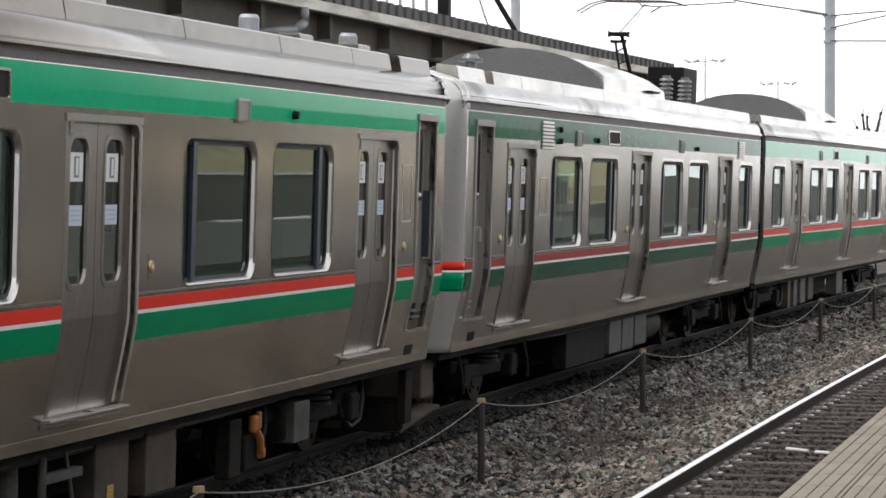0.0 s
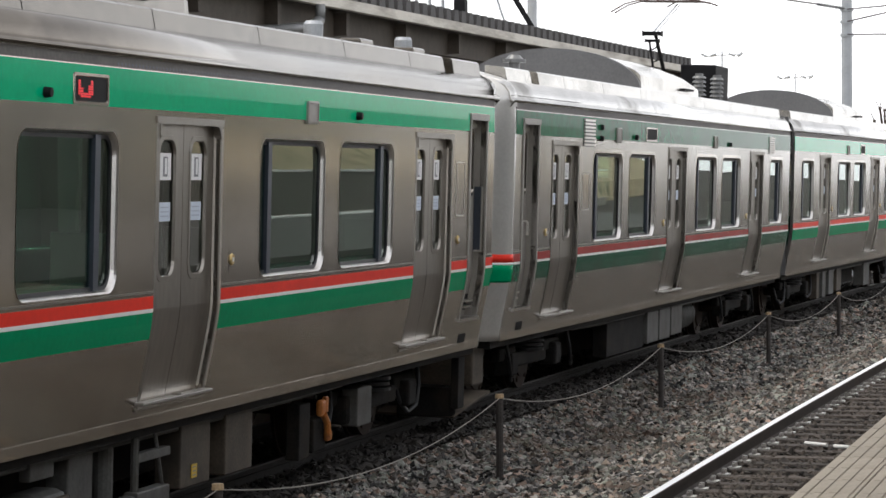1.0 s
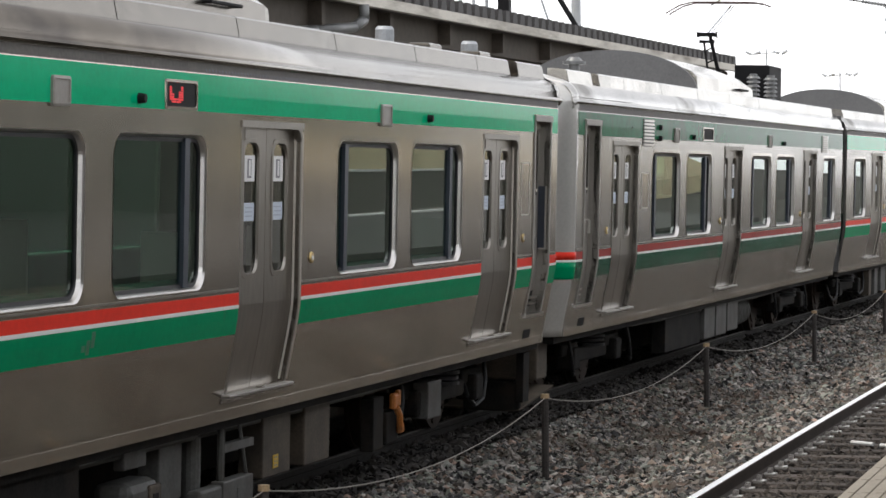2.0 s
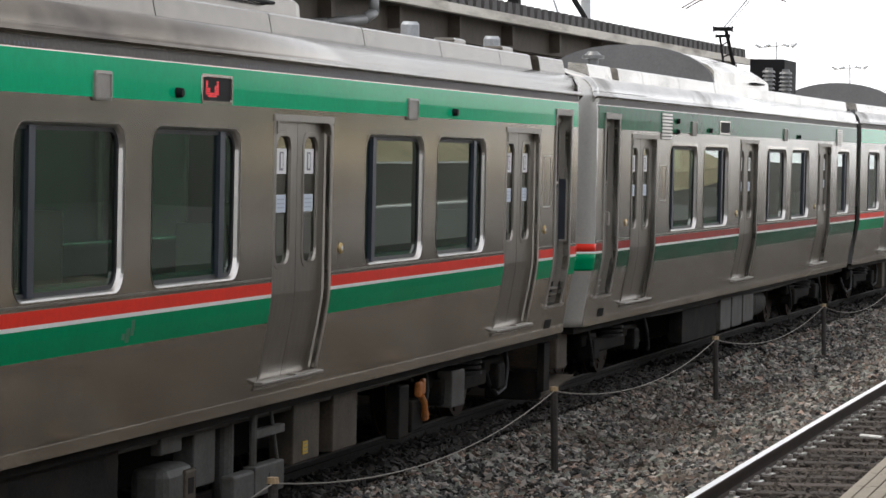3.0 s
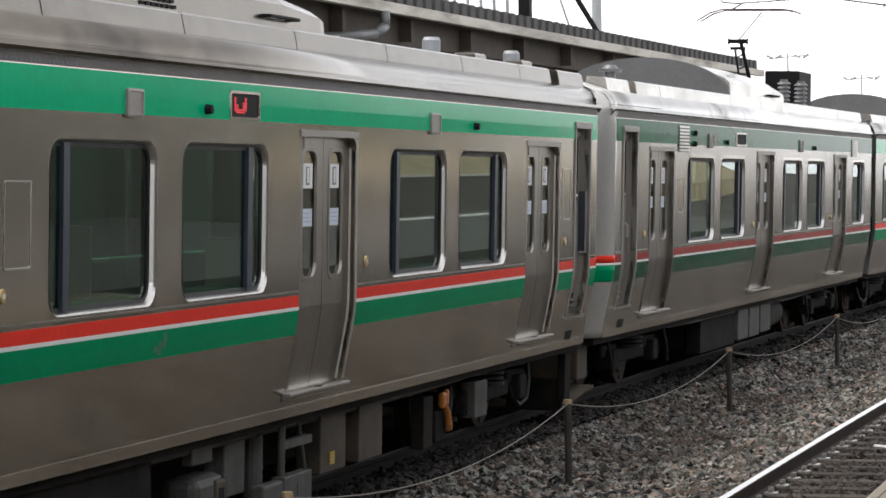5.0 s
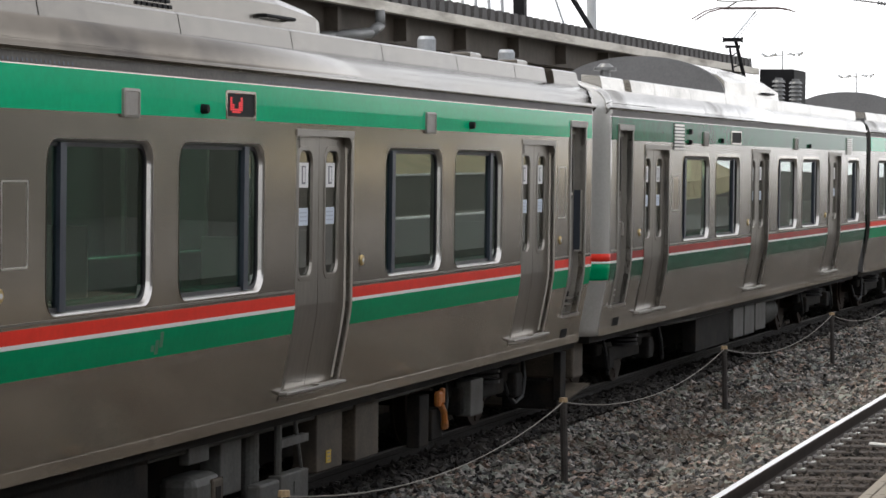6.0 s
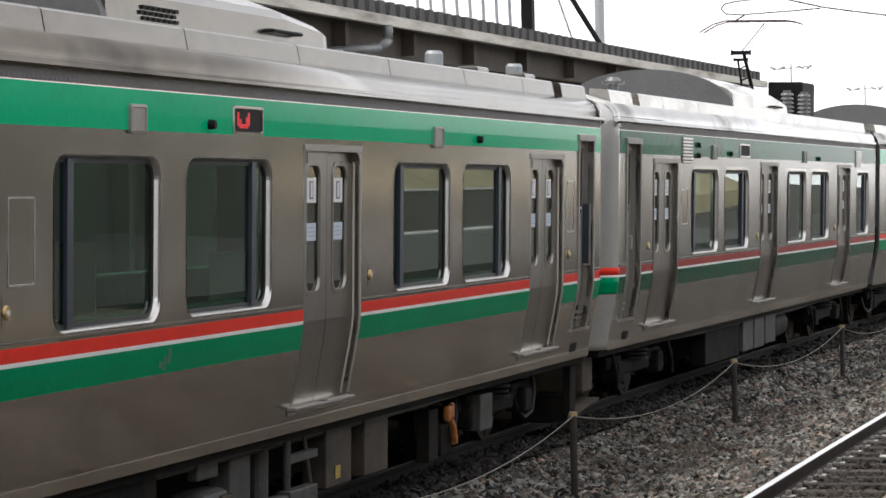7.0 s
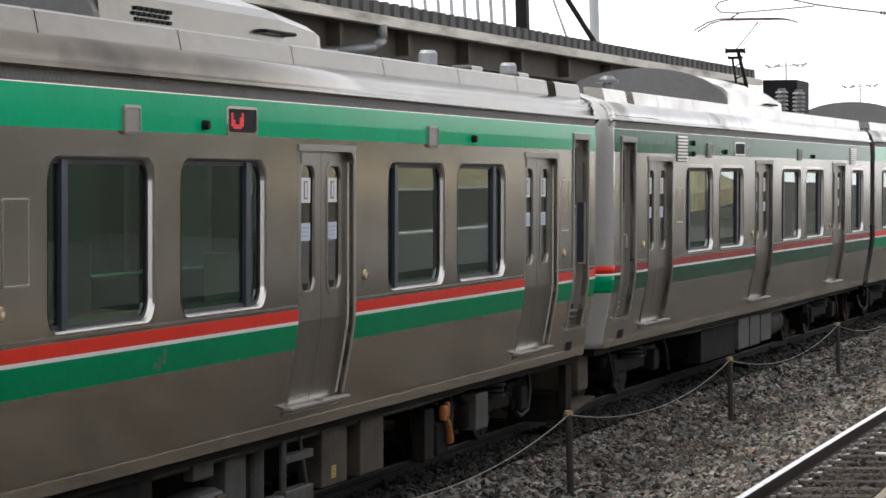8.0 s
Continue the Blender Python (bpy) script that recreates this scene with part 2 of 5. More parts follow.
HILL = mat("dry_grass_bank", (0.37, 0.31, 0.20), 0.9, 0.0, 0.30, 1.2, 14, 0.02, dirt=((0.13, 0.13, 0.07), 0.8, 0.5, 0.7))
WOODS = mat("thicket_green", (0.045, 0.06, 0.03), 0.9, 0.0, 0.3, 2, 14)
FENCE = mat("grey_fence", (0.20, 0.19, 0.175), 0.8, 0.0, 0.15)
WHITEP = mat("white_paint", (0.75, 0.75, 0.73), 0.5, 0.0, 0.05)
WALLGREY = mat("wall_and_slat_grey", (0.15, 0.152, 0.135), 0.85, 0.0, 0.1, 1.5, 20, dirt=((0.11, 0.104, 0.09), 1, 0.5, 0.8))


# ---- small mesh tools ----
def obj(name, bm, material, parent=None, label="", smooth=False):
    me = bpy.data.meshes.new(name)
    bmesh.ops.recalc_face_normals(bm, faces=bm.faces)
    bm.to_mesh(me)
    bm.free()
    for m in (material if isinstance(material, (list, tuple)) else [material]):
        me.materials.append(m)
    if smooth:
        for p in me.polygons:
            p.use_smooth = True
    ob = new(name, me)
    if parent:
        ob.parent = parent
    if label:
        tagged(ob, label)
    return ob


def part(name, bm, material, parent, label="", smooth=False):
    """One mesh under a thing or under a part."""
    return obj(name, bm, material, parent, label, smooth)


def raw(name, verts, faces, material, parent=None, label="", smooth=False):
    me = bpy.data.meshes.new(name)
    me.from_pydata(verts, [], faces)
    me.update()
    for m in (material if isinstance(material, (list, tuple)) else [material]):
        me.materials.append(m)
    if smooth:
        for p in me.polygons:
            p.use_smooth = True
    ob = new(name, me)
    if parent:
        ob.parent = parent
    if label:
        tagged(ob, label)
    return ob


def thing(name, label, category, group="", kind="", m=None):
    ob = new(name)
    ob.empty_display_size = 0.2
    if m is not None:
        ob.matrix_world = m
    return tagged(ob, label, category, group, kind)


def box(bm, x0, x1, y0, y1, z0, z1, bevel=0.0):
    r = bmesh.ops.create_cube(bm, size=1.0)
    vs = r["verts"]
    for v in vs:
        v.co = ((x0 + x1) / 2 + v.co.x * (x1 - x0), (y0 + y1) / 2 + v.co.y * (y1 - y0), (z0 + z1) / 2 + v.co.z * (z1 - z0))
    if bevel:
        es = {e for v in vs for e in v.link_edges}
        bmesh.ops.bevel(bm, geom=list(es), offset=bevel, segments=2, affect="EDGES", profile=0.5)
    return vs


def boxm(*a, bevel=0.0):
    bm = bmesh.new()
    box(bm, *a, bevel=bevel)
    return bm


def rod(bm, p0, p1, r0, r1=None, n=10):
    p0, p1 = Vector(p0), Vector(p1)
    r1 = r0 if r1 is None else r1
    d = p1 - p0
    m = Matrix.Translation((p0 + p1) / 2) @ d.to_track_quat("Z", "Y").to_matrix().to_4x4()
    bmesh.ops.create_cone(bm, cap_ends=True, segments=n, radius1=r0, radius2=r1, depth=d.length, matrix=m)


def rodm(p0, p1, r0, r1=None, n=10):
    bm = bmesh.new()
    rod(bm, p0, p1, r0, r1, n)
    return bm


def tube(bm, pts, r, n=8):
    for a, b in zip(pts, pts[1:]):
        rod(bm, a, b, r, r, n)


# ---- the line of the track ----
BEND, TANGENT = 1150.0, 17.0


def along(s, off, z=0.0):
    """Point at distance s on the arc, off metres to the right of the origin line."""
    a = (s - TANGENT) / BEND
    return Vector((off + (BEND - off) * (1 - math.cos(a)), TANGENT + (BEND - off) * math.sin(a), z))


def heading(s):
    return math.degrees((s - TANGENT) / BEND)


def sweep(section, s0, s1, step, closed=True):
    """Verts and faces of a cross-section of (off, z) swept along the arc."""
    n = max(1, round((s1 - s0) / step))
    verts, faces, k = [], [], len(section)
    for i in range(n + 1):
        s = s0 + (s1 - s0) * i / n
        verts += [tuple(along(s, o, z)) for o, z in section]
    for i in range(n):
        for j in range(k if closed else k - 1):
            a, b = i * k + j, i * k + (j + 1) % k
            faces.append((a, b, b + k, a + k))
    if closed:
        faces.append(tuple(range(k))[::-1])
        faces.append(tuple(n * k + j for j in range(k)))
    return verts, faces


def swept(name, section, s0, s1, step, material, parent=None, label="", closed=True):
    bm = bmesh.new()
    vs, fs = sweep(section, s0, s1, step, closed)
    bv = [bm.verts.new(v) for v in vs]
    for f in fs:
        bm.faces.new([bv[i] for i in f])
    return obj(name, bm, material, parent, label)


TRAIN_OFF, NEAR_OFF, PLAT_OFF, POST_OFF = -8.05, -3.285, -1.73, -5.97

# ---- ground and tracks ----
def bed(off):
    """Height of the ballast surface at an offset from the origin line."""
    d1, d2 = abs(off - NEAR_OFF), abs(off - TRAIN_OFF)
    d = min(d1, d2)
    return -0.185 - 0.15 * min(1.0, max(0.0, (d - 1.0) / 0.9)) ** 1.5


def ground():
    offs = [-900, -120, -40, -22, -14, -11] + [-9.6 + 0.2 * i for i in range(41)] + [0, 6, 20, 60, 300, 900]
    ss = [-600, -150, -40] + [-10 + 2.0 * i for i in range(60)] + [140, 200, 300, 420]
    verts, faces = [], []
    for s in ss:
        for o in offs:
            z = bed(o) if -10 < o < -1.5 else -0.34
            p = along(s, o, z - 0.01 + 0.012 * noise.noise((o * 2, s * 2, 0)))
            verts.append(tuple(p))
    k = len(offs)
    for i in range(len(ss) - 1):
        for j in range(k - 1):
            faces.append((i * k + j, i * k + j + 1, (i + 1) * k + j + 1, (i + 1) * k + j))
    ob = raw("ground", verts, faces, GROUND, smooth=True)
    tagged(ob, "grey-brown crushed stone railway ground between the tracks", "ground", kind="structure")


def stones(name, label, material, patches, raised=0.0):
    """Crushed stone scattered over a bed, one joined heap."""
    rng = np.random.default_rng(5)
    base = np.array([(1, 0, 0), (-1, 0, 0), (0, 1, 0), (0, -1, 0), (0, 0, 1), (0, 0, -1)], float)
    tri = np.array([(0, 2, 4), (2, 1, 4), (1, 3, 4), (3, 0, 4), (2, 0, 5), (1, 2, 5), (3, 1, 5), (0, 3, 5)])
    verts, faces, count = [], [], 0
    for s0, s1, o0, o1, dens, size in patches:
        n = int((s1 - s0) * (o1 - o0) * dens)
        s, o = rng.uniform(s0, s1, n), rng.uniform(o0, o1, n)
        d = np.minimum(abs(o - NEAR_OFF), abs(o - TRAIN_OFF))
        z = -0.185 - 0.15 * np.clip((d - 1.0) / 0.9, 0.0, 1.0) ** 1.5
        a = (s - TANGENT) / BEND
        p = np.stack((o + (BEND - o) * (1 - np.cos(a)), TANGENT + (BEND - o) * np.sin(a), z), 1)
        r = size * rng.uniform(0.55, 1.45, n) ** 1.3
        v = base[None] * r[:, None, None] * rng.uniform(0.6, 1.25, (n, 6, 1)) * np.array([1.15, 1.0, 0.72])
        v += rng.normal(0, 1, (n, 6, 3)) * (0.22 * r)[:, None, None]
        t = rng.uniform(-0.6, 0.6, n)
        ct, st = np.cos(t)[:, None], np.sin(t)[:, None]
        y, zz = v[:, :, 1].copy(), v[:, :, 2].copy()
        v[:, :, 1], v[:, :, 2] = y * ct - zz * st, y * st + zz * ct
        w = rng.uniform(0, 6.3, n)
        c, sn = np.cos(w)[:, None], np.sin(w)[:, None]
        x, y = v[:, :, 0].copy(), v[:, :, 1].copy()
        v[:, :, 0], v[:, :, 1] = x * c - y * sn, x * sn + y * c
        p[:, 2] += r * rng.uniform(-0.1, 0.55, n) + raised
        verts.append((v + p[:, None, :]).reshape(-1, 3))
        faces.append((tri[None] + (count + 6 * np.arange(n))[:, None, None]).reshape(-1, 3))
        count += 6 * n
    v = np.concatenate(verts)
    f = np.concatenate(faces)
    ob = raw(name, v.tolist(), f.tolist(), material)
    tagged(ob, label, "ballast", kind="stuff")


def rail(parent, off, s0, s1, dz=0.0, top=None, side=None):
    head = [(-0.032, -0.045), (-0.034, -0.008), (-0.026, 0.0), (0.026, 0.0), (0.034, -0.008), (0.032, -0.045),
            (0.009, -0.058), (0.009, -0.125), (0.058, -0.142), (0.062, -0.153), (-0.062, -0.153), (-0.058, -0.142), (-0.009, -0.125), (-0.009, -0.058)]
    r = swept("rail", [(off + a, b + dz) for a, b in head], s0, s1, 1.0, side or RAILSIDE, parent, "steel rail with dull sides")
    swept("running_surface", [(off - 0.027, 0.0035 + dz), (off + 0.027, 0.0035 + dz), (off + 0.031, dz - 0.003), (off - 0.031, dz - 0.003)], s0, s1, 1.0, top or RAILTOP, r, "rail head worn smooth by wheels")
    return r


def track(off, label, s0, s1, d0, d1, cant=0.0, lift=0.0, wood=None, metal=None):
    t = thing("railway_track", label, "railway track")
    for side in (-1, 1):
        # rail sides under the train take the shade-darkened colour
        r = rail(t, off + side * 0.566, s0, s1, lift - side * 0.566 * math.sin(radians(cant)), RAILDULL if cant else None, SHADED_DARK if cant else None)
    bm = boxm(-1.0, 1.0, -0.11, 0.11, -0.32, -0.155, bevel=0.012)
    first = obj("sleeper", bm, wood or SLEEPER, t)
    bmc = bmesh.new()
    box(bmc, -0.055, 0.055, -0.065, 0.065, -0.157, -0.135, bevel=0.004)
    rod(bmc, (0.0, 0.03, -0.138), (0.0, 0.03, -0.095), 0.024, n=6)
    rod(bmc, (0.0, -0.03, -0.138), (0.0, -0.03, -0.105), 0.02, n=6)
    clip0 = obj("rail_clip", bmc, metal or CLIP, first, "steel rail clip with bolt")
    s, i = d0, 0
    while s < d1:
        m = Matrix.Translation(along(s, off, lift)) @ pose(0, 0, 0, 0, cant, -heading(s))
        sl = first if i == 0 else new("sleeper", first.data)
        sl.parent = t
        sl.matrix_basis = m
        for j, u in enumerate((-0.566 + 0.10, 0.566 + 0.10, -0.566 - 0.10, 0.566 - 0.10)):
            c = clip0 if (i == 0 and j == 0) else new("rail_clip", clip0.data)
            c.parent = sl
            c.matrix_basis = pose(u, 0, 0)
        s += 0.60
        i += 1
    return t


ground()
stones("ballast", "loose angular grey and brown ballast stones between the tracks", BALLAST,
       ((15, 34, -6.95, -3.9, 760, 0.033), (34, 52, -6.95, -3.9, 480, 0.038), (52, 85, -6.95, -3.6, 200, 0.045)))
stones("rusty_ballast", "rust-stained ballast packed between the sleepers by the platform", BROWNSTONE,
       ((19, 44, -3.78, -1.75, 420, 0.027),))
stones("dusty_shaded_ballast", "ballast darkened by brake dust and painted shade along the train's track", DUSTY_SHADED,
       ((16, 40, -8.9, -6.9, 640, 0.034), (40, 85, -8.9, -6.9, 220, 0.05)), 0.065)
near_track = track(NEAR_OFF, "railway track with rusty rails and weathered sleepers beside the platform", -10, 300, 18, 50)
far_track = track(TRAIN_OFF, "railway track under the stopped train, dark with brake dust and painted shade", -10, 300, 20, 70, 1.8, 0.046, SHADED_DARK, CLIP_SHADED)


# ---- the platform on which the camera stands ----
def platform():
    p = thing("platform", "concrete station platform with grooved beige edge tiles", "platform", kind="structure")
    z = 0.90
    swept("platform_wall", [(PLAT_OFF + 0.02, -0.4), (PLAT_OFF + 0.02, z - 0.12), (9.0, z - 0.12), (9.0, -0.4)], -40, 56, 2.0, PLATWALL, p)
    swept("platform_wall", [(PLAT_OFF + 0.02, -0.4), (PLAT_OFF + 0.02, z - 0.12), (4.7, z - 0.12), (4.7, -0.4)], 56, 80, 2.0, PLATWALL, p)
    swept("platform_deck", [(PLAT_OFF + 1.23, z - 0.13), (PLAT_OFF + 1.23, z + 0.018), (9.0, z + 0.018), (9.0, z - 0.13)], -40, 56, 2.0, DECK_SHADED, p, "dark grey deck, its colour toned down for shade")
    swept("platform_deck", [(PLAT_OFF + 1.23, z - 0.13), (PLAT_OFF + 1.23, z + 0.018), (4.7, z + 0.018), (4.7, z - 0.13)], 56, 80, 2.0, DECK_SHADED, p)
    swept("edge_line", [(4.7, z - 0.13), (4.7, z + 0.05), (4.95, z + 0.05), (4.95, z - 0.13)], 56, 80, 2.0, WHITEP, p, "white-painted kerb along the far platform edge")
    w = 0.30
    bm = bmesh.new()
    box(bm, -w / 2 + 0.003, w / 2 - 0.003, -0.297, 0.297, -0.13, 0.010, bevel=0.004)
    for k in range(4):
        x = -w / 2 + 0.045 + k * 0.07
        box(bm, x - 0.02, x + 0.02, -0.29, 0.29, 0.009, 0.016, bevel=0.003)
    t0 = obj("edge_tile", bm, PLATTOP, p)
    n = 0
    for i in range(38):
        s = 8.0 + i * 0.6
        for j in range(4):
            ob = t0 if n == 0 else new("edge_tile", t0.data)
            ob.parent = p
            ob.matrix_basis = Matrix.Translation(along(s, PLAT_OFF + 0.15 + j * w, z)) @ pose(0, 0, 0, 0, 0, -heading(s))
            n += 1
    # unseen roof and wall, added to cut light and darken the train's reflections
    c = thing("unseen_canopy", "unseen dark roof added to shade the platform", "canopy", kind="structure")
    swept("roof_sheet", [(0.6, 4.3), (0.6, 4.45), (8.5, 4.9), (8.5, 4.75)], -40, 33, 2.0, CANOPY_DARK, c)
    for s in (-30, -18, -6, 6, 18, 30):
        q = along(s, 4.6)
        part("column", boxm(q.x - 0.12, q.x + 0.12, q.y - 0.12, q.y + 0.12, 0.9, 4.6, bevel=0.01), GALV, c)
    w2 = thing("unseen_wall_east", "unseen plain grey wall added for the train's reflections", "wall", kind="structure")
    swept("wall_face", [(9.0, -0.4), (9.0, 4.9), (9.3, 4.9), (9.3, -0.4)], -40, 65, 2.0, WALLGREY, w2)
    h = thing("bank_east", "dry grass bank beyond the end of the platform", "bank", kind="structure")
    swept("slope", [(13.6, -0.4), (14.0, 0.7), (18.0, 2.3), (31.0, 2.9), (31.0, -0.4)], 65, 260, 4.0, HILL, h)
    f = thing("fence_east", "grey slatted fence with a pale top rail before a grass bank", "fence", kind="structure")
    swept("top_rail", [(12.55, 1.46), (12.55, 1.54), (12.65, 1.54), (12.65, 1.46)], 65, 150, 4.0, WHITEP, f, "pale top rail")
    swept("plinth", [(12.5, -0.4), (12.5, 0.05), (12.7, 0.05), (12.7, -0.4)], 65, 150, 4.0, CONCRETE, f, "pale concrete plinth")
    slat = None
    for k in range(260):
        q = along(65.2 + k * 0.3, 12.6)
        sl = part("slat", boxm(-0.02, 0.02, -0.06, 0.06, 0.05, 1.46), FENCE, f) if slat is None else new("slat", slat.data)
        slat = slat or sl
        sl.parent = f
        sl.location = q

    # unseen thicket, added to darken reflections in the second car's windows
    rng = random.Random(9)
    bm = bmesh.new()
    for k in range(640):
        q = along(rng.uniform(95, 258), rng.uniform(20, 29.5))
        r = rng.uniform(0.9, 1.8)
        m = Matrix.Translation(q + Vector((0, 0, rng.uniform(2.6, 4.4)))) @ Matrix.Diagonal((r, r * rng.uniform(0.8, 1.4), r * rng.uniform(0.7, 1.2), 1))
        vs = bmesh.ops.create_icosphere(bm, subdivisions=1, radius=1.0, matrix=m)["verts"]
        for v in vs:
            v.co += Vector((rng.uniform(-0.3, 0.3), rng.uniform(-0.3, 0.3), rng.uniform(-0.3, 0.3)))
    tagged(obj("unseen_thicket", bm, WOODS), "unseen dark green thicket added on the grass bank for reflections", "woods", kind="stuff")


platform()


# ---- the train ----
# a: metres from the coupled end of a car towards its other end; u: metres from the middle line; z above rail head
CAR = 20.0
PROF = [(1.355, 0.78), (1.36, 0.86), (1.375, 0.96), (1.392, 1.06), (1.418, 1.20), (1.440, 1.32), (1.456, 1.42), (1.468, 1.50), (1.475, 1.58),
        (1.475, 1.70), (1.475, 1.74), (1.475, 2.20), (1.475, 2.76), (1.475, 2.83), (1.475, 2.92), (1.475, 3.03), (1.472, 3.17), (1.462, 3.25)]
DOORS = [(2.14, 3.40), (8.88, 10.14), (15.62, 16.88)]
CREW = (0.76, 1.40)
WINDOWS = [(4.20, 5.86), (6.28, 7.94), (10.90, 12.56), (13.02, 14.68), (17.60, 18.95)]
WZ = (1.73, 2.76)
DZ = (0.97, 2.83)


def prof_u(z):
    for (u0, z0), (u1, z1) in zip(PROF, PROF[1:]):
        if z <= z1:
            return u0 + (u1 - u0) * max(0.0, (z - z0)) / (z1 - z0)
    return PROF[-1][0]


def zs_between(z0, z1):
    return [z0] + [z for _, z in PROF if z0 + 0.004 < z < z1 - 0.004] + [z1]


class Side:
    """Places things on one side of a car: side +1 is the near side; end +1 has its coupled end forwards."""

    def __init__(self, end, side):
        self.end, self.side = end, side

    def y(self, a):
        return self.end * (CAR / 2 - a)

    def p(self, a, z, out=0.0):
        return Vector((self.side * (prof_u(z) + out), self.y(a), z))

    def plate(self, a0, a1, z0, z1, inn, out, bm=None, zs=None):
        """A plate that follows the side's curve, from inn to out metres off the skin."""
        bm = bm or bmesh.new()
        zs = zs or zs_between(z0, z1)
        rings = []
        for z in zs:
            rings.append([bm.verts.new(self.p(a, z, o)) for a, o in ((a0, inn), (a0, out), (a1, out), (a1, inn))])
        for r0, r1 in zip(rings, rings[1:]):
            for j in range(4):
                bm.faces.new((r0[j], r0[(j + 1) % 4], r1[(j + 1) % 4], r1[j]))
        bm.faces.new(rings[0])
        bm.faces.new(rings[-1][::-1])
        return bm

    def wall(self, cuts, holes, z0, z1, inn, out, extra=()):
        """A wall with real openings: cells of a grid, left out where a hole is."""
        acs = sorted({*cuts, *[h[0] for h in holes], *[h[1] for h in holes]})
        zcs = sorted({*zs_between(z0, z1), *[h[2] for h in holes if z0 < h[2] < z1], *[h[3] for h in holes if z0 < h[3] < z1], *extra})
        keep = {}
        for i in range(len(acs) - 1):
            for j in range(len(zcs) - 1):
                a, z = (acs[i] + acs[i + 1]) / 2, (zcs[j] + zcs[j + 1]) / 2
                keep[i, j] = not any(h[0] < a < h[1] and h[2] < z < h[3] for h in holes)
        bm = bmesh.new()
        cache = {}

        def v(i, j, o):
            if (i, j, o) not in cache:
                cache[i, j, o] = bm.verts.new(self.p(acs[i], zcs[j], o))
            return cache[i, j, o]

        for (i, j), k in keep.items():
            if not k:
                continue
            for o in (out, inn):
                bm.faces.new((v(i, j, o), v(i + 1, j, o), v(i + 1, j + 1, o), v(i, j + 1, o)))
            for di, dj, e in ((-1, 0, ((i, j), (i, j + 1))), (1, 0, ((i + 1, j), (i + 1, j + 1))), (0, -1, ((i, j), (i + 1, j))), (0, 1, ((i, j + 1), (i + 1, j + 1)))):
                if not keep.get((i + di, j + dj), False):
                    bm.faces.new((v(*e[0], out), v(*e[1], out), v(*e[1], inn), v(*e[0], inn)))
        return bm

    def ring(self, a0, a1, z0, z1, loops, seg=5):
        """A rounded frame: loops of (inset, radius, out) joined one to the next."""
        bm = bmesh.new()
        rows = []
        for inset, rad, out in loops:
            pts = []
            x0, x1, y0, y1 = a0 + inset, a1 - inset, z0 + inset, z1 - inset
            for cx, cy, q in ((x1 - rad, y1 - rad, 0), (x0 + rad, y1 - rad, 1), (x0 + rad, y0 + rad, 2), (x1 - rad, y0 + rad, 3)):
                for k in range(seg + 1):
                    t = math.pi / 2 * (q + k / seg)
                    pts.append((cx + rad * math.cos(t), cy + rad * math.sin(t)))
            rows.append([bm.verts.new(self.p(a, z, out)) for a, z in pts])
        n = len(rows[0])
        for r0, r1 in zip(rows, rows[1:]):
            for k in range(n):
                bm.faces.new((r0[k], r0[(k + 1) % n], r1[(k + 1) % n], r1[k]))
        return bm


def window(S, car, a0, a1, mull, glass, fine):
    fr = part("window", S.ring(a0, a1, WZ[0], WZ[1], [(-0.045, 0.165, 0.0003), (-0.008, 0.145, 0.0008), (0.0, 0.14, 0.0004)]),
              STEEL, car, "stainless window frame with rounded corners")
    part("reveal", S.ring(a0, a1, WZ[0], WZ[1], [(-0.001, 0.14, 0.004), (0.010, 0.135, -0.01), (0.022, 0.125, -0.050)], seg=8), STEEL_BRIGHT, fr, "bright rounded window reveal")
    part("gasket", S.ring(a0, a1, WZ[0], WZ[1], [(0.018, 0.125, -0.036), (0.045, 0.10, -0.038), (0.045, 0.10, -0.06), (0.0, 0.1, -0.06)], seg=8), RUBBER, fr, "black rubber window gasket")
    g = part("pane", S.plate(a0 + 0.01, a1 - 0.01, WZ[0] + 0.01, WZ[1] - 0.01, -0.054, -0.048), glass, fr, "dark tinted window glass")
    g.visible_shadow = False
    for am in mull:
        part("mullion", S.plate(am - 0.045, am + 0.045, WZ[0] + 0.02, WZ[1] - 0.02, -0.07, -0.022), MULLION, fr, "dark upright window bar")
    return fr


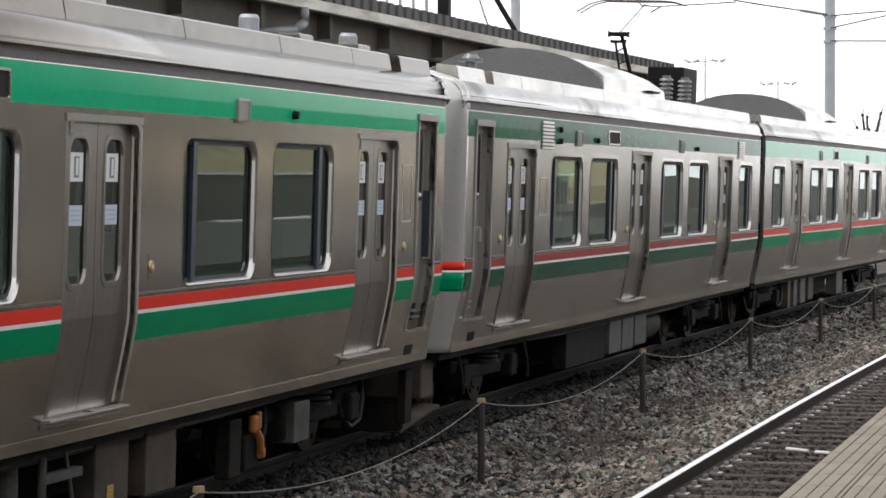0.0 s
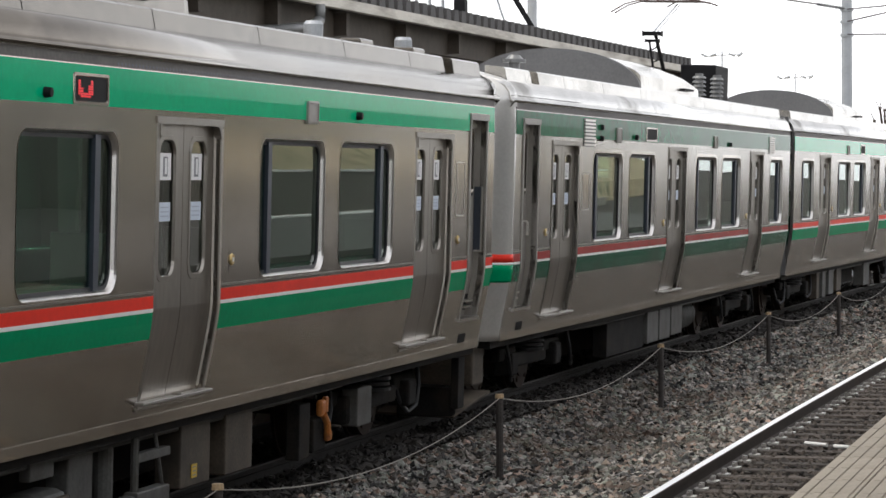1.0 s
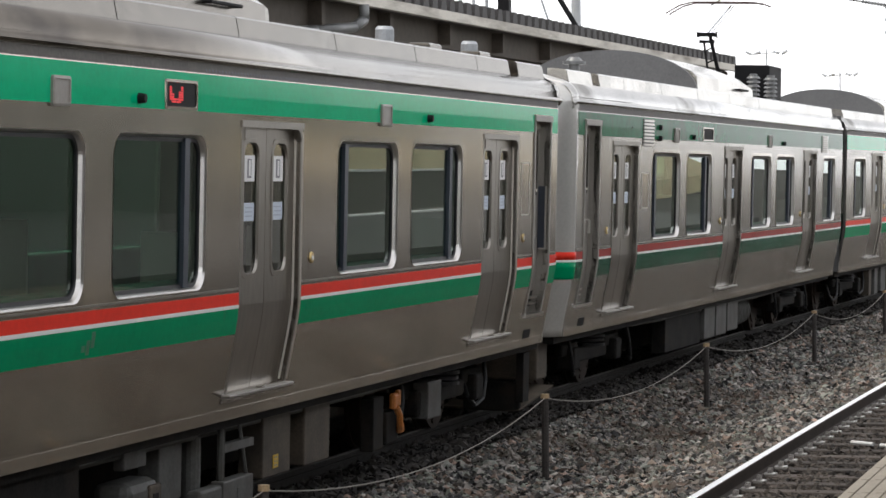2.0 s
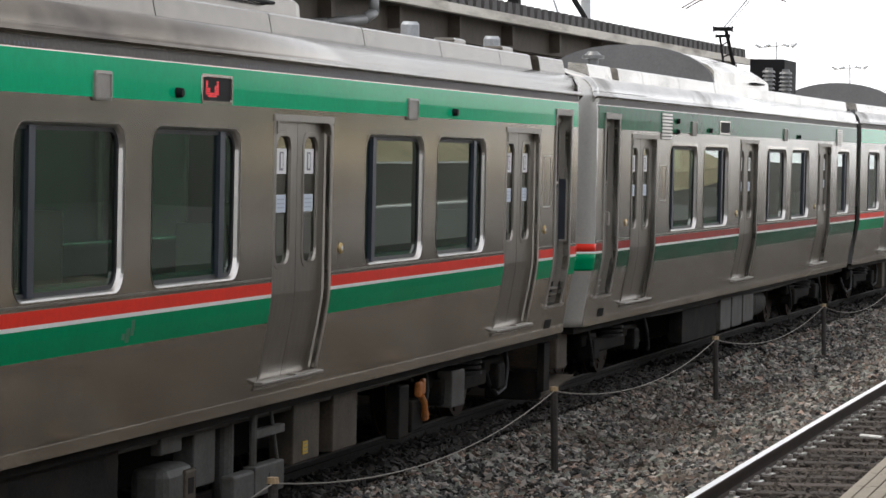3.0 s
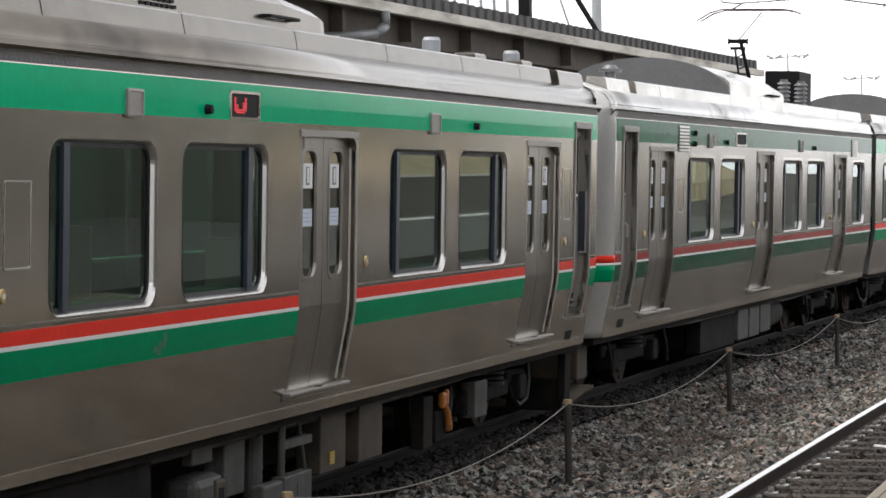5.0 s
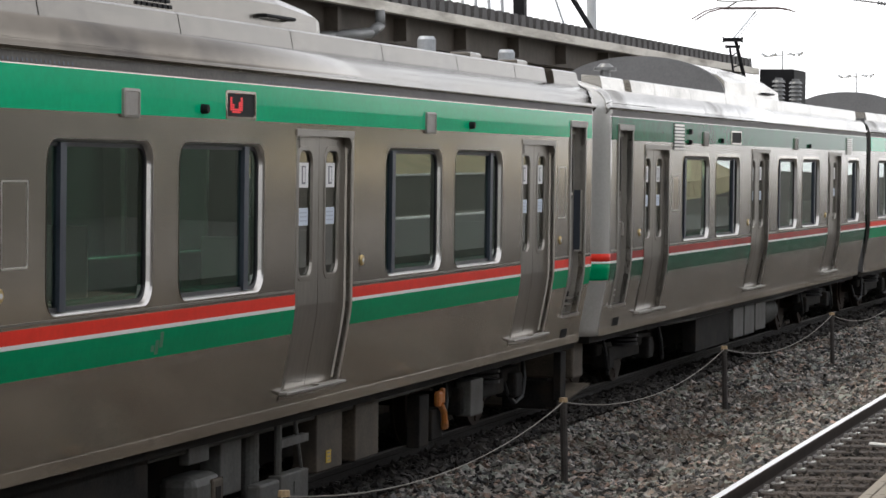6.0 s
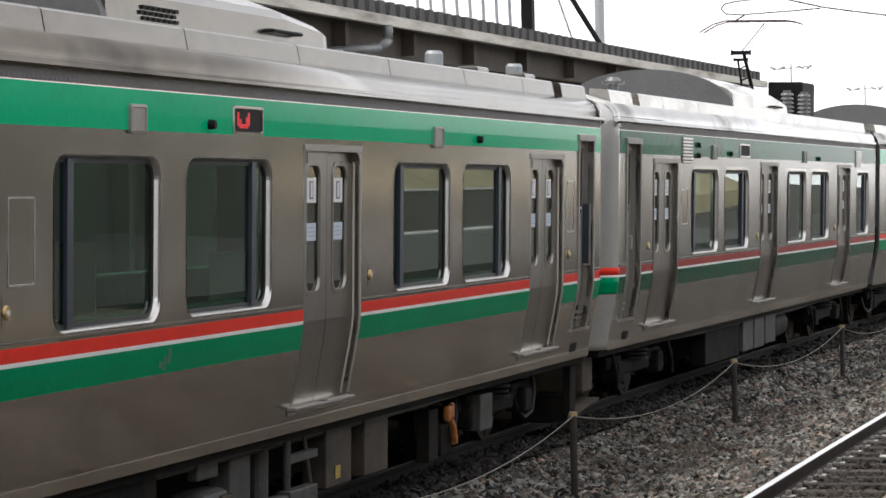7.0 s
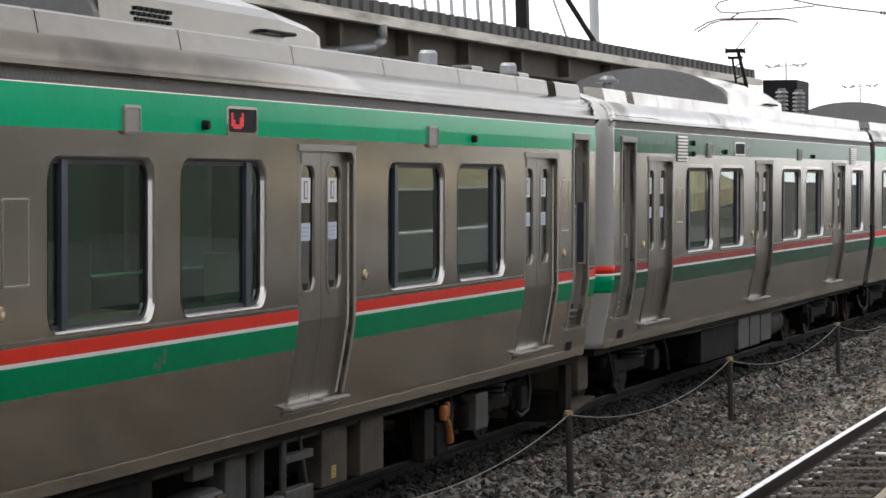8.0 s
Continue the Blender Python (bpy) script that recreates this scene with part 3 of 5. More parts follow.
def door(S, car, d0, d1, stickers, near_left):
    """Two sliding leaves with tall panes in a recessed doorway."""
    mid = (d0 + d1) / 2
    for k, (l0, l1) in enumerate(((d0 - 0.02, mid - 0.004), (mid + 0.004, d1 + 0.02))):
        c = (max(l0, d0) + min(l1, d1)) / 2
        h = (c - 0.165, c + 0.165, 1.79, 2.73)
        leaf = part("door", S.wall([l0, l1], [h], DZ[0] - 0.0, DZ[1] + 0.02, -0.085, -0.052), STEEL_DOOR, car, "stainless sliding door leaf with a tall pane")
        part("pane_frame", S.ring(h[0], h[1], h[2], h[3], [(-0.028, 0.09, -0.052), (-0.026, 0.09, -0.047), (0.004, 0.10, -0.047), (0.012, 0.095, -0.066), (-0.01, 0.02, -0.068)]), STEEL_DOOR, leaf)
        g = part("pane", S.plate(h[0] - 0.01, h[1] + 0.01, h[2] - 0.01, h[3] + 0.01, -0.075, -0.070), GLASS_DOOR, leaf, "clear door glass")
        g.visible_shadow = False
        if stickers:
            st = part("sticker", S.plate(c - 0.115, c + 0.115, 2.45, 2.635, -0.0695, -0.0675), PAPER, leaf, "white notice sticker with a pictogram")
            bm = S.plate(c - 0.045, c + 0.045, 2.475, 2.61, -0.0672, -0.0668)
            part("pictogram", bm, INK, st)
            bm = S.plate(c - 0.03, c + 0.012, 2.49, 2.60, -0.0666, -0.0662)
            part("pictogram_blank", bm, PAPER, st)
            st2 = part("sticker", S.plate(c - 0.115, c + 0.115, 2.17, 2.30, -0.0695, -0.0675), PAPER_BLUE, leaf, "pale blue notice sticker")
            for zz in (2.205, 2.235, 2.265):
                part("text_bar", S.plate(c - 0.08, c + 0.08, zz - 0.004, zz + 0.004, -0.0672, -0.0668), FAINT, st2)
    for j0, j1 in ((d0 - 0.055, d0), (d1, d1 + 0.055)):
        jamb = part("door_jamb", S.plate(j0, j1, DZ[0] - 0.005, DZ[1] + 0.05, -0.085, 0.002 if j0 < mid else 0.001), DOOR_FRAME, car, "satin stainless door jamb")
        if j0 < mid:
            bm = bmesh.new()
            arc = [math.pi / 2 * k / 7 for k in range(8)]
            rows = [[bm.verts.new(S.p(j1 - 0.052 + 0.055 * math.cos(t), z, -0.048 + 0.056 * math.sin(t))) for t in arc]
                    for z in [0.985 + 0.03 * k for k in range(62)]]
            for r0, r1 in zip(rows, rows[1:]):
                for k in range(7):
                    bm.faces.new((r0[k], r0[k + 1], r1[k + 1], r1[k]))
            part("jamb_edge", bm, JAMB, jamb, "rounded bright edge of the jamb", smooth=True)
    part("door_header", S.plate(d0 - 0.06, d1 + 0.06, DZ[1] + 0.0, DZ[1] + 0.05, -0.08, 0.010), DOOR_FRAME, car)
    for aa, s in ((d0, 1), (d1, -1)):
        # rounded upper corners of the doorway
        bm = bmesh.new()
        f0, f1 = [], []
        pts = [(aa, DZ[1] + 0.002)]
        for k in range(6):
            t = math.pi / 2 * k / 5
            pts.append((aa + s * 0.09 * (1 - math.sin(t)), DZ[1] - 0.09 * (1 - math.cos(t))))
        f0 = [bm.verts.new(S.p(a, z, -0.05)) for a, z in pts]
        f1 = [bm.verts.new(S.p(a, z, 0.008)) for a, z in pts]
        bm.faces.new(f0)
        bm.faces.new(f1)
        for k in range(len(pts)):
            bm.faces.new((f0[k], f0[(k + 1) % len(pts)], f1[(k + 1) % len(pts)], f1[k]))
        part("header_corner", bm, DOOR_FRAME, car)
    bm = bmesh.new()
    y0, y1 = sorted((S.y(d0 - 0.06), S.y(d1 + 0.10)))
    u = 1.365
    xs = sorted((S.side * (u - 0.04), S.side * (u + 0.075)))
    box(bm, xs[0], xs[1], y0, y1, 0.944, 0.966, bevel=0.006)
    st = part("door_step", bm, RECESS, car, "projecting metal door step")
    xs = sorted((S.side * (u - 0.02), S.side * (u + 0.012)))
    part("step_bracket", boxm(xs[0], xs[1], y0 - 0.01, y1 + 0.01, 0.90, 0.944, bevel=0.004), STEEL, st)
    xs = sorted((S.side * (u + 0.02), S.side * (u + 0.07)))
    part("latch", boxm(xs[0], xs[1], S.y(mid) - 0.03, S.y(mid) + 0.03, 0.967, 0.979, bevel=0.003), STEEL, st)
    for am in ((d0 - 0.30),):
        c = S.p(am, 1.88, 0.0)
        pl = part("door_button", S.plate(am - 0.055, am + 0.055, 1.79, 1.97, 0.0, 0.003), STEEL, car, "door button plate")
        bm = bmesh.new()
        rod(bm, c, c + Vector((S.side * 0.014, 0, 0)), 0.046, 0.038, 16)
        r = part("button_ring", bm, BRASS, pl, "brass-coloured push button ring")
        bm = bmesh.new()
        rod(bm, c + Vector((S.side * 0.01, 0, 0)), c + Vector((S.side * 0.018, 0, 0)), 0.018, 0.016, 12)
        part("button", bm, PAPER, pl)


def crew_door(S, car):
    """A narrow door set deep in its doorway, with drop window, grip panel and foot hold."""
    c0, c1 = CREW
    z0, z1 = 1.10, 3.03
    h = (c0 + 0.09, c1 - 0.09, 2.32, 2.92)
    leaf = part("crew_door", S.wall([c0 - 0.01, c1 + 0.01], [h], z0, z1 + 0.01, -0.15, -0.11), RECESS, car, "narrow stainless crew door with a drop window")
    g = part("pane", S.plate(h[0] - 0.01, h[1] + 0.01, h[2] - 0.01, h[3] + 0.01, -0.135, -0.128), GLASS, leaf, "dark crew door glass")
    g.visible_shadow = False
    part("pane_frame", S.ring(h[0], h[1], h[2], h[3], [(-0.03, 0.05, -0.108), (0.0, 0.03, -0.10), (0.012, 0.03, -0.125), (-0.01, 0.02, -0.128)]), STEEL, leaf)
    part("lower_panel", S.plate(c0 + 0.10, c1 - 0.30, 1.55, 2.25, -0.11, -0.102), RECESS, leaf, "satin lower panel")
    hd = bmesh.new()
    q = S.p((c0 + c1) / 2 + 0.12, 2.0, -0.10)
    rod(hd, q, q + Vector((S.side * 0.05, 0, 0)), 0.018)
    rod(hd, q + Vector((S.side * 0.05, 0, 0.0)), q + Vector((S.side * 0.05, 0, -0.14)), 0.017)
    part("handle", hd, STEEL_BRIGHT, leaf, "chrome lever handle")
    for j0, j1 in ((c0 - 0.045, c0), (c1, c1 + 0.045)):
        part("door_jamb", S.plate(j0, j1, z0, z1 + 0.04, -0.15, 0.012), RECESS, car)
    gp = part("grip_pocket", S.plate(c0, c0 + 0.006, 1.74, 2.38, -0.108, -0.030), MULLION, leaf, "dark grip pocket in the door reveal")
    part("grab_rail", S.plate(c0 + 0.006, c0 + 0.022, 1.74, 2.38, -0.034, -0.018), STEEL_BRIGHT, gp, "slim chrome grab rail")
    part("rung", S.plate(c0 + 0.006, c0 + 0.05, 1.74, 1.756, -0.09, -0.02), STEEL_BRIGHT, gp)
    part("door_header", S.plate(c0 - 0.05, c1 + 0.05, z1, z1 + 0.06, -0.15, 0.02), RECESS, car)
    part("crew_step", S.plate(c0 - 0.06, c1 + 0.02, z0 - 0.03, z0, -0.15, 0.03), STEEL_BRIGHT, car, "bright crew door sill")
    st = part("foot_hold", S.plate(c0 + 0.03, c0 + 0.34, 1.16, 1.32, -0.11, -0.105), BLACKISH, leaf, "black foot hold recess")
    for zz in (1.19, 1.25):
        part("rung", S.plate(c0 + 0.05, c0 + 0.32, zz, zz + 0.018, -0.105, -0.04), STEEL_BRIGHT, st)
    part("jack_hole", S.plate(1.02, 1.30, 0.855, 0.945, 0.0, 0.003), BLACKISH, car, "black jacking hole")


def hatch(S, car, a0, a1, z0, z1):
    hp = part("hatch", S.plate(a0, a1, z0, z1, 0.0, 0.002), STEEL, car, "flush stainless hatch")
    part("hatch_rim", S.ring(a0, a1, z0, z1, [(0.0, 0.012, 0.0), (0.0, 0.012, 0.005), (0.010, 0.010, 0.005), (0.012, 0.010, 0.001)]), STEEL_BRIGHT, hp)


def roof(car, S, skylit):
    sec = [(1.462, 3.245), (1.492, 3.25), (1.492, 3.285), (1.460, 3.29)] + [(1.31 + 0.15 * math.cos(math.pi / 2 * k / 12), 3.29 + 0.185 * math.sin(math.pi / 2 * k / 12)) for k in range(1, 13)] + [(1.15, 3.51), (0.9, 3.57), (0.5, 3.61), (0, 3.625)]
    full = sec + [(-u, z) for u, z in sec[-2::-1]]
    bm = bmesh.new()
    y0, y1 = -CAR / 2 + 0.28, CAR / 2 - 0.28
    rows = [[bm.verts.new((u, y, z)) for u, z in full] for y in (y0, y1)]
    low = [[bm.verts.new((u * 0.97, y, z - 0.05)) for u, z in full] for y in (y0, y1)]
    n = len(full)
    for k in range(n - 1):
        bm.faces.new((rows[0][k], rows[0][k + 1], rows[1][k + 1], rows[1][k]))
        bm.faces.new((low[0][k], low[0][k + 1], low[1][k + 1], low[1][k]))
        for e in (0, 1):
            bm.faces.new((rows[e][k], rows[e][k + 1], low[e][k + 1], low[e][k]))
    for k in (0, n - 1):
        bm.faces.new((rows[0][k], rows[1][k], low[1][k], low[0][k]))
    r = part("roof", bm, STEEL_ROOF_SKY if skylit else STEEL_ROOF, car, "reflective stainless curved roof", smooth=True)
    for side in (1, -1):
        segs = [(0.50, 1.60), (1.95, 3.2), (3.21, 5.3), (5.31, 7.6), (7.61, 9.9), (9.91, 12.2), (12.21, 14.5), (14.51, 16.8), (16.81, 19.4)]
        for a0, a1 in segs:
            bm = bmesh.new()
            ys = sorted((S.y(a0), S.y(a1)))
            vs = [(1.325, 3.445), (1.345, 3.455), (1.315, 3.60), (1.295, 3.615), (1.10, 3.63), (1.10, 3.50)]
            ra = [bm.verts.new((side * u, ys[0] + 0.004, z)) for u, z in vs]
            rb = [bm.verts.new((side * u, ys[1] - 0.004, z)) for u, z in vs]
            for k in range(6):
                bm.faces.new((ra[k], ra[(k + 1) % 6], rb[(k + 1) % 6], rb[k]))
            bm.faces.new(ra)
            bm.faces.new(rb)
            part("roof_fairing", bm, AC_SKY if skylit else AC_BEIGE, car, "greige roof edge fairing panel")
    return r


def ac_unit(car, S, a0, a1, metal):
    """The barrel-topped cooling unit on the roof; a0 is its end with the dark arched cover."""
    sec = [(1.185, 3.56), (1.165, 3.80), (1.08, 3.87), (0.75, 3.99), (0.4, 4.08), (0.0, 4.11)]
    full = sec + [(-u, z) for u, z in sec[-2::-1]]
    d = 1 if a1 > a0 else -1
    bm = bmesh.new()
    rows = []
    for a, k, w in ((a0 + d * 0.05, 1.0, 1.0), (a1 - d * 1.0, 1.0, 1.0), (a1 - d * 0.10, 0.80, 0.985), (a1, 0.72, 0.98)):
        rows.append([bm.verts.new((u * w, S.y(a), 3.54 + (z - 3.54) * k)) for u, z in full])
    for r0, r1 in zip(rows, rows[1:]):
        for k in range(len(full) - 1):
            bm.faces.new((r0[k], r0[k + 1], r1[k + 1], r1[k]))
    bm.faces.new(rows[-1])
    bm.faces.new(rows[0])
    unit = part("cooling_unit", bm, metal, car, "greige barrel-topped roof cooling unit")
    arch = [(1.19 * math.cos(t), 3.56 + 0.57 * math.sin(t) ** 0.9) for t in [math.pi * k / 20 for k in range(21)]]
    bm = bmesh.new()
    ra = [bm.verts.new((u, S.y(a0 - d * 0.04), z)) for u, z in arch]
    rb = [bm.verts.new((u, S.y(a0 + d * 0.06), z)) for u, z in arch]
    bm.faces.new(ra)
    bm.faces.new(rb)
    for k in range(21):
        bm.faces.new((ra[k], ra[(k + 1) % 21], rb[(k + 1) % 21], rb[k]))
    part("end_cover", bm, AC_DARK, unit, "dark grey arched end cover")
    bm = bmesh.new()
    x = S.side * 1.20
    g0, g1 = a1 - d * 0.85, a1 - d * 1.5
    for g in (g0, g1):
        rod(bm, (x - S.side * 0.05, S.y(g), 3.70), (x + S.side * 0.03, S.y(g), 3.70), 0.014, n=6)
    rod(bm, (x + S.side * 0.03, S.y(g0), 3.70), (x + S.side * 0.03, S.y(g1), 3.70), 0.014, n=6)
    part("grab_rail", bm, BLACKISH, unit, "thin dark grab rail")
    return unit, sec


def ac_details(S, unit, a0):
    for row in range(3):
        for k in range(7):
            a = a0 + k * 0.095 + (0.047 if row == 1 else 0)
            z = 3.645 + row * 0.036
            xs = sorted((S.side * 1.16, S.side * 1.188))
            part("vent_slot", boxm(xs[0], xs[1], S.y(a) - 0.032, S.y(a) + 0.032, z, z + 0.024), BLACKISH, unit)


def led_sign(S, car, a0, a1, z0, z1, letter):
    b = part("destination_sign", S.ring(a0, a1, z0, z1, [(-0.02, 0.02, 0.0), (-0.018, 0.02, 0.012), (0.0, 0.012, 0.012), (0.012, 0.01, -0.004)]), STEEL, car, "destination sign with red dot letters")
    part("sign_face", S.plate(a0 + 0.005, a1 - 0.005, z0 + 0.005, z1 - 0.005, 0.0, 0.004), BLACKISH, b)
    if letter:
        w, h = (a1 - a0), (z1 - z0)
        ac, zc = a0 + w * 0.66, (z0 + z1) / 2
        dx, dz = 0.042, 0.0135
        glyph = ["100001", "100001", "100011", "110011", "110011", "111111", "011110"]
        for r, row in enumerate(glyph):
            for c, bit in enumerate(row):
                if bit == "1":
                    a = ac - (c - 2.5) * dx
                    z = zc + (3 - r) * dz * 1.15
                    part("led", S.plate(a - dx * 0.42, a + dx * 0.42, z - dz * 0.45, z + dz * 0.45, 0.004, 0.006), LED_RED, b)


def rounded_plate(S, car, name, a0, a1, z0, z1, thick, material, label=""):
    return part(name, S.ring(a0, a1, z0, z1, [(0.0, 0.025, 0.0), (0.0, 0.025, thick), (0.018, 0.018, thick + 0.004), (0.02, 0.018, thick - 0.004), ((a1 - a0) / 2 - 0.003, 0.002, thick - 0.004)]), material, car, label)


def louvre(S, car, a0, a1, z0, z1):
    b = part("louvre", S.plate(a0, a1, z0, z1, 0.0, 0.006), RUBBER, car, "stainless slatted louvre")
    n = 8
    for k in range(n):
        z = z0 + (z1 - z0) * (k + 0.5) / n
        part("slat", S.plate(a0, a1, z - 0.013, z + 0.010, 0.006, 0.022), STEEL_BRIGHT, b)


def cab_corner(S, car, bands=True):
    """The rounded corner of the coupled cab end."""
    def surf(zs, out):
        bm = bmesh.new()
        js = [math.pi / 2 * k / 9 for k in range(10)]
        rows = []
        for z in zs:
            rows.append([bm.verts.new(Vector((S.side * (prof_u(z) - (0.30 - (0.30 + out) * math.cos(t))), S.y(0.42 - (0.30 + out) * math.sin(t)), z))) for t in js])
        inner = []
        for z in zs:
            inner.append([bm.verts.new(Vector((S.side * (prof_u(z) - (0.30 - (0.27) * math.cos(t))), S.y(0.42 - 0.27 * math.sin(t)), z))) for t in js])
        for grid in (rows, inner):
            for r0, r1 in zip(grid, grid[1:]):
                for k in range(9):
                    bm.faces.new((r0[k], r0[k + 1], r1[k + 1], r1[k]))
        for k in range(9):
            bm.faces.new((rows[0][k], rows[0][k + 1], inner[0][k + 1], inner[0][k]))
            bm.faces.new((rows[-1][k], rows[-1][k + 1], inner[-1][k + 1], inner[-1][k]))
        for k in (0, 9):
            for i in range(len(zs) - 1):
                bm.faces.new((rows[i][k], rows[i + 1][k], inner[i + 1][k], inner[i][k]))
        return bm
    c = part("cab_corner", surf([z for _, z in PROF] + [3.36], 0.0), STEEL_END, car, "rounded silver cab corner", smooth=True)
    for nm, z0, z1, mm in (("red_band", 1.596, 1.68, BAND_RED), ("white_band", 1.572, 1.596, BAND_WHITE), ("green_band", 1.39, 1.572, BAND_GREEN_LOW)):
        part(nm, surf(zs_between(z0, z1), 0.004), mm, c, smooth=True)


def cab_hood(car, S):
    """The arched silver edge that carries the rounded corners over the roof."""
    sec = [(1.475, 3.20), (1.472, 3.28), (1.462, 3.345), (1.43, 3.41), (1.38, 3.46), (1.31, 3.50), (1.15, 3.545), (0.9, 3.59), (0.5, 3.63), (0, 3.645)]
    full = sec + [(-u, z) for u, z in sec[-2::-1]]
    bm = bmesh.new()
    rows = []
    for k in range(8):
        t = math.pi / 2 * k / 7
        ins = 0.30 * (1 - math.cos(t))
        rows.append([bm.verts.new((u - math.copysign(min(ins, abs(u)), u) if u else 0, S.y(0.44 - 0.32 * math.sin(t)), z - ins * max(0.0, (z - 3.2) / 0.45))) for u, z in full])
    for r0, r1 in zip(rows, rows[1:]):
        for k in range(len(full) - 1):
            bm.faces.new((r0[k], r0[k + 1], r1[k + 1], r1[k]))
    part("cab_hood", bm, STEEL_END, car, "rounded silver roof edge of the cab end", smooth=True)


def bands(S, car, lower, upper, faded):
    green, red, low = (FADED_GREEN, FADED_RED, FADED_LOW) if faded else (BAND_GREEN_SKY, BAND_RED, BAND_GREEN_LOW)
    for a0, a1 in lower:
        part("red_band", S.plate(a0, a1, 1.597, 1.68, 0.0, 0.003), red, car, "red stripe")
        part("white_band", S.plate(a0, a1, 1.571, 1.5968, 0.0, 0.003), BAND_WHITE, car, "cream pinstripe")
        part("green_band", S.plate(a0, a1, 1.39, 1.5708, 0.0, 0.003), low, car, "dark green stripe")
        part("moulding", S.plate(a0, a1, 1.70, 1.714, 0.0, 0.005), DOOR_FRAME, car)
    for a0, a1 in upper:
        part("upper_band", S.plate(a0, a1, 2.92, 3.17, 0.0, 0.003), green, car, "upper green stripe, lighter than the lower one")
    part("upper_band", S.plate(CREW[0] - 0.0598, CREW[1] + 0.0598, 3.095, 3.17, 0.0, 0.003), green, car, "upper green stripe, lighter than the lower one")
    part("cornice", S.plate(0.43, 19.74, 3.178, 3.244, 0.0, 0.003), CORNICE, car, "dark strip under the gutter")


def bogie(car, yc, wheels):
    """A bogie: side frames, axle boxes, springs, and two turning wheelsets."""
    bg = part("bogie", boxm(-0.35, 0.35, yc - 0.35, yc + 0.35, 0.42, 0.62, bevel=0.03), DARKBOX, car, "dark bogie frame")
    for s in (-1, 1):
        bm = bmesh.new()
        box(bm, s * 0.98 - 0.07, s * 0.98 + 0.07, yc - 0.75, yc + 0.75, 0.36, 0.52, bevel=0.03)
        for e in (-1, 1):
            box(bm, s * 0.98 - 0.06, s * 0.98 + 0.06, yc + e * 1.05 - 0.38, yc + e * 1.05 + 0.38, 0.46, 0.60, bevel=0.03)
        part("side_frame", bm, DARKBOX, bg)
        for e in (-1, 1):
            part("axle_box", boxm(s * 1.02 - 0.11, s * 1.02 + 0.11, yc + e * 1.05 - 0.14, yc + e * 1.05 + 0.14, 0.30, 0.55, bevel=0.03), DARKBOX, bg)
        bm = bmesh.new()
        for k in range(5):
            rod(bm, (s * 0.98, yc, 0.52 + k * 0.05), (s * 0.98, yc, 0.55 + k * 0.05), 0.21 - 0.01 * (k % 2), n=18)
        part("air_spring", bm, RUBBER, bg)
    for e in (-1, 1):
        bm = bmesh.new()
        rod(bm, (-0.95, 0, 0), (0.95, 0, 0), 0.075, n=12)
        for s in (-1, 1):
            rod(bm, (s * 0.545, 0, 0), (s * 0.67, 0, 0), 0.43, n=36)
            rod(bm, (s * 0.53, 0, 0), (s * 0.56, 0, 0), 0.455, n=36)
            rod(bm, (s * 0.66, 0, 0), (s * 0.69, 0, 0), 0.30, n=24)
            for k in range(6):
                t = k * math.pi / 3
                rod(bm, (s * 0.67, 0.36 * math.cos(t), 0.36 * math.sin(t)), (s * 0.685, 0.36 * math.cos(t), 0.36 * math.sin(t)), 0.03, n=6)
        w = part("wheelset", bm, RAILSIDE, bg, "pair of steel wheels on an axle")
        w.location = (0, yc + e * 1.05, 0.43)
        wheels.append(w)
    return bg


ALL_WHEELS = []


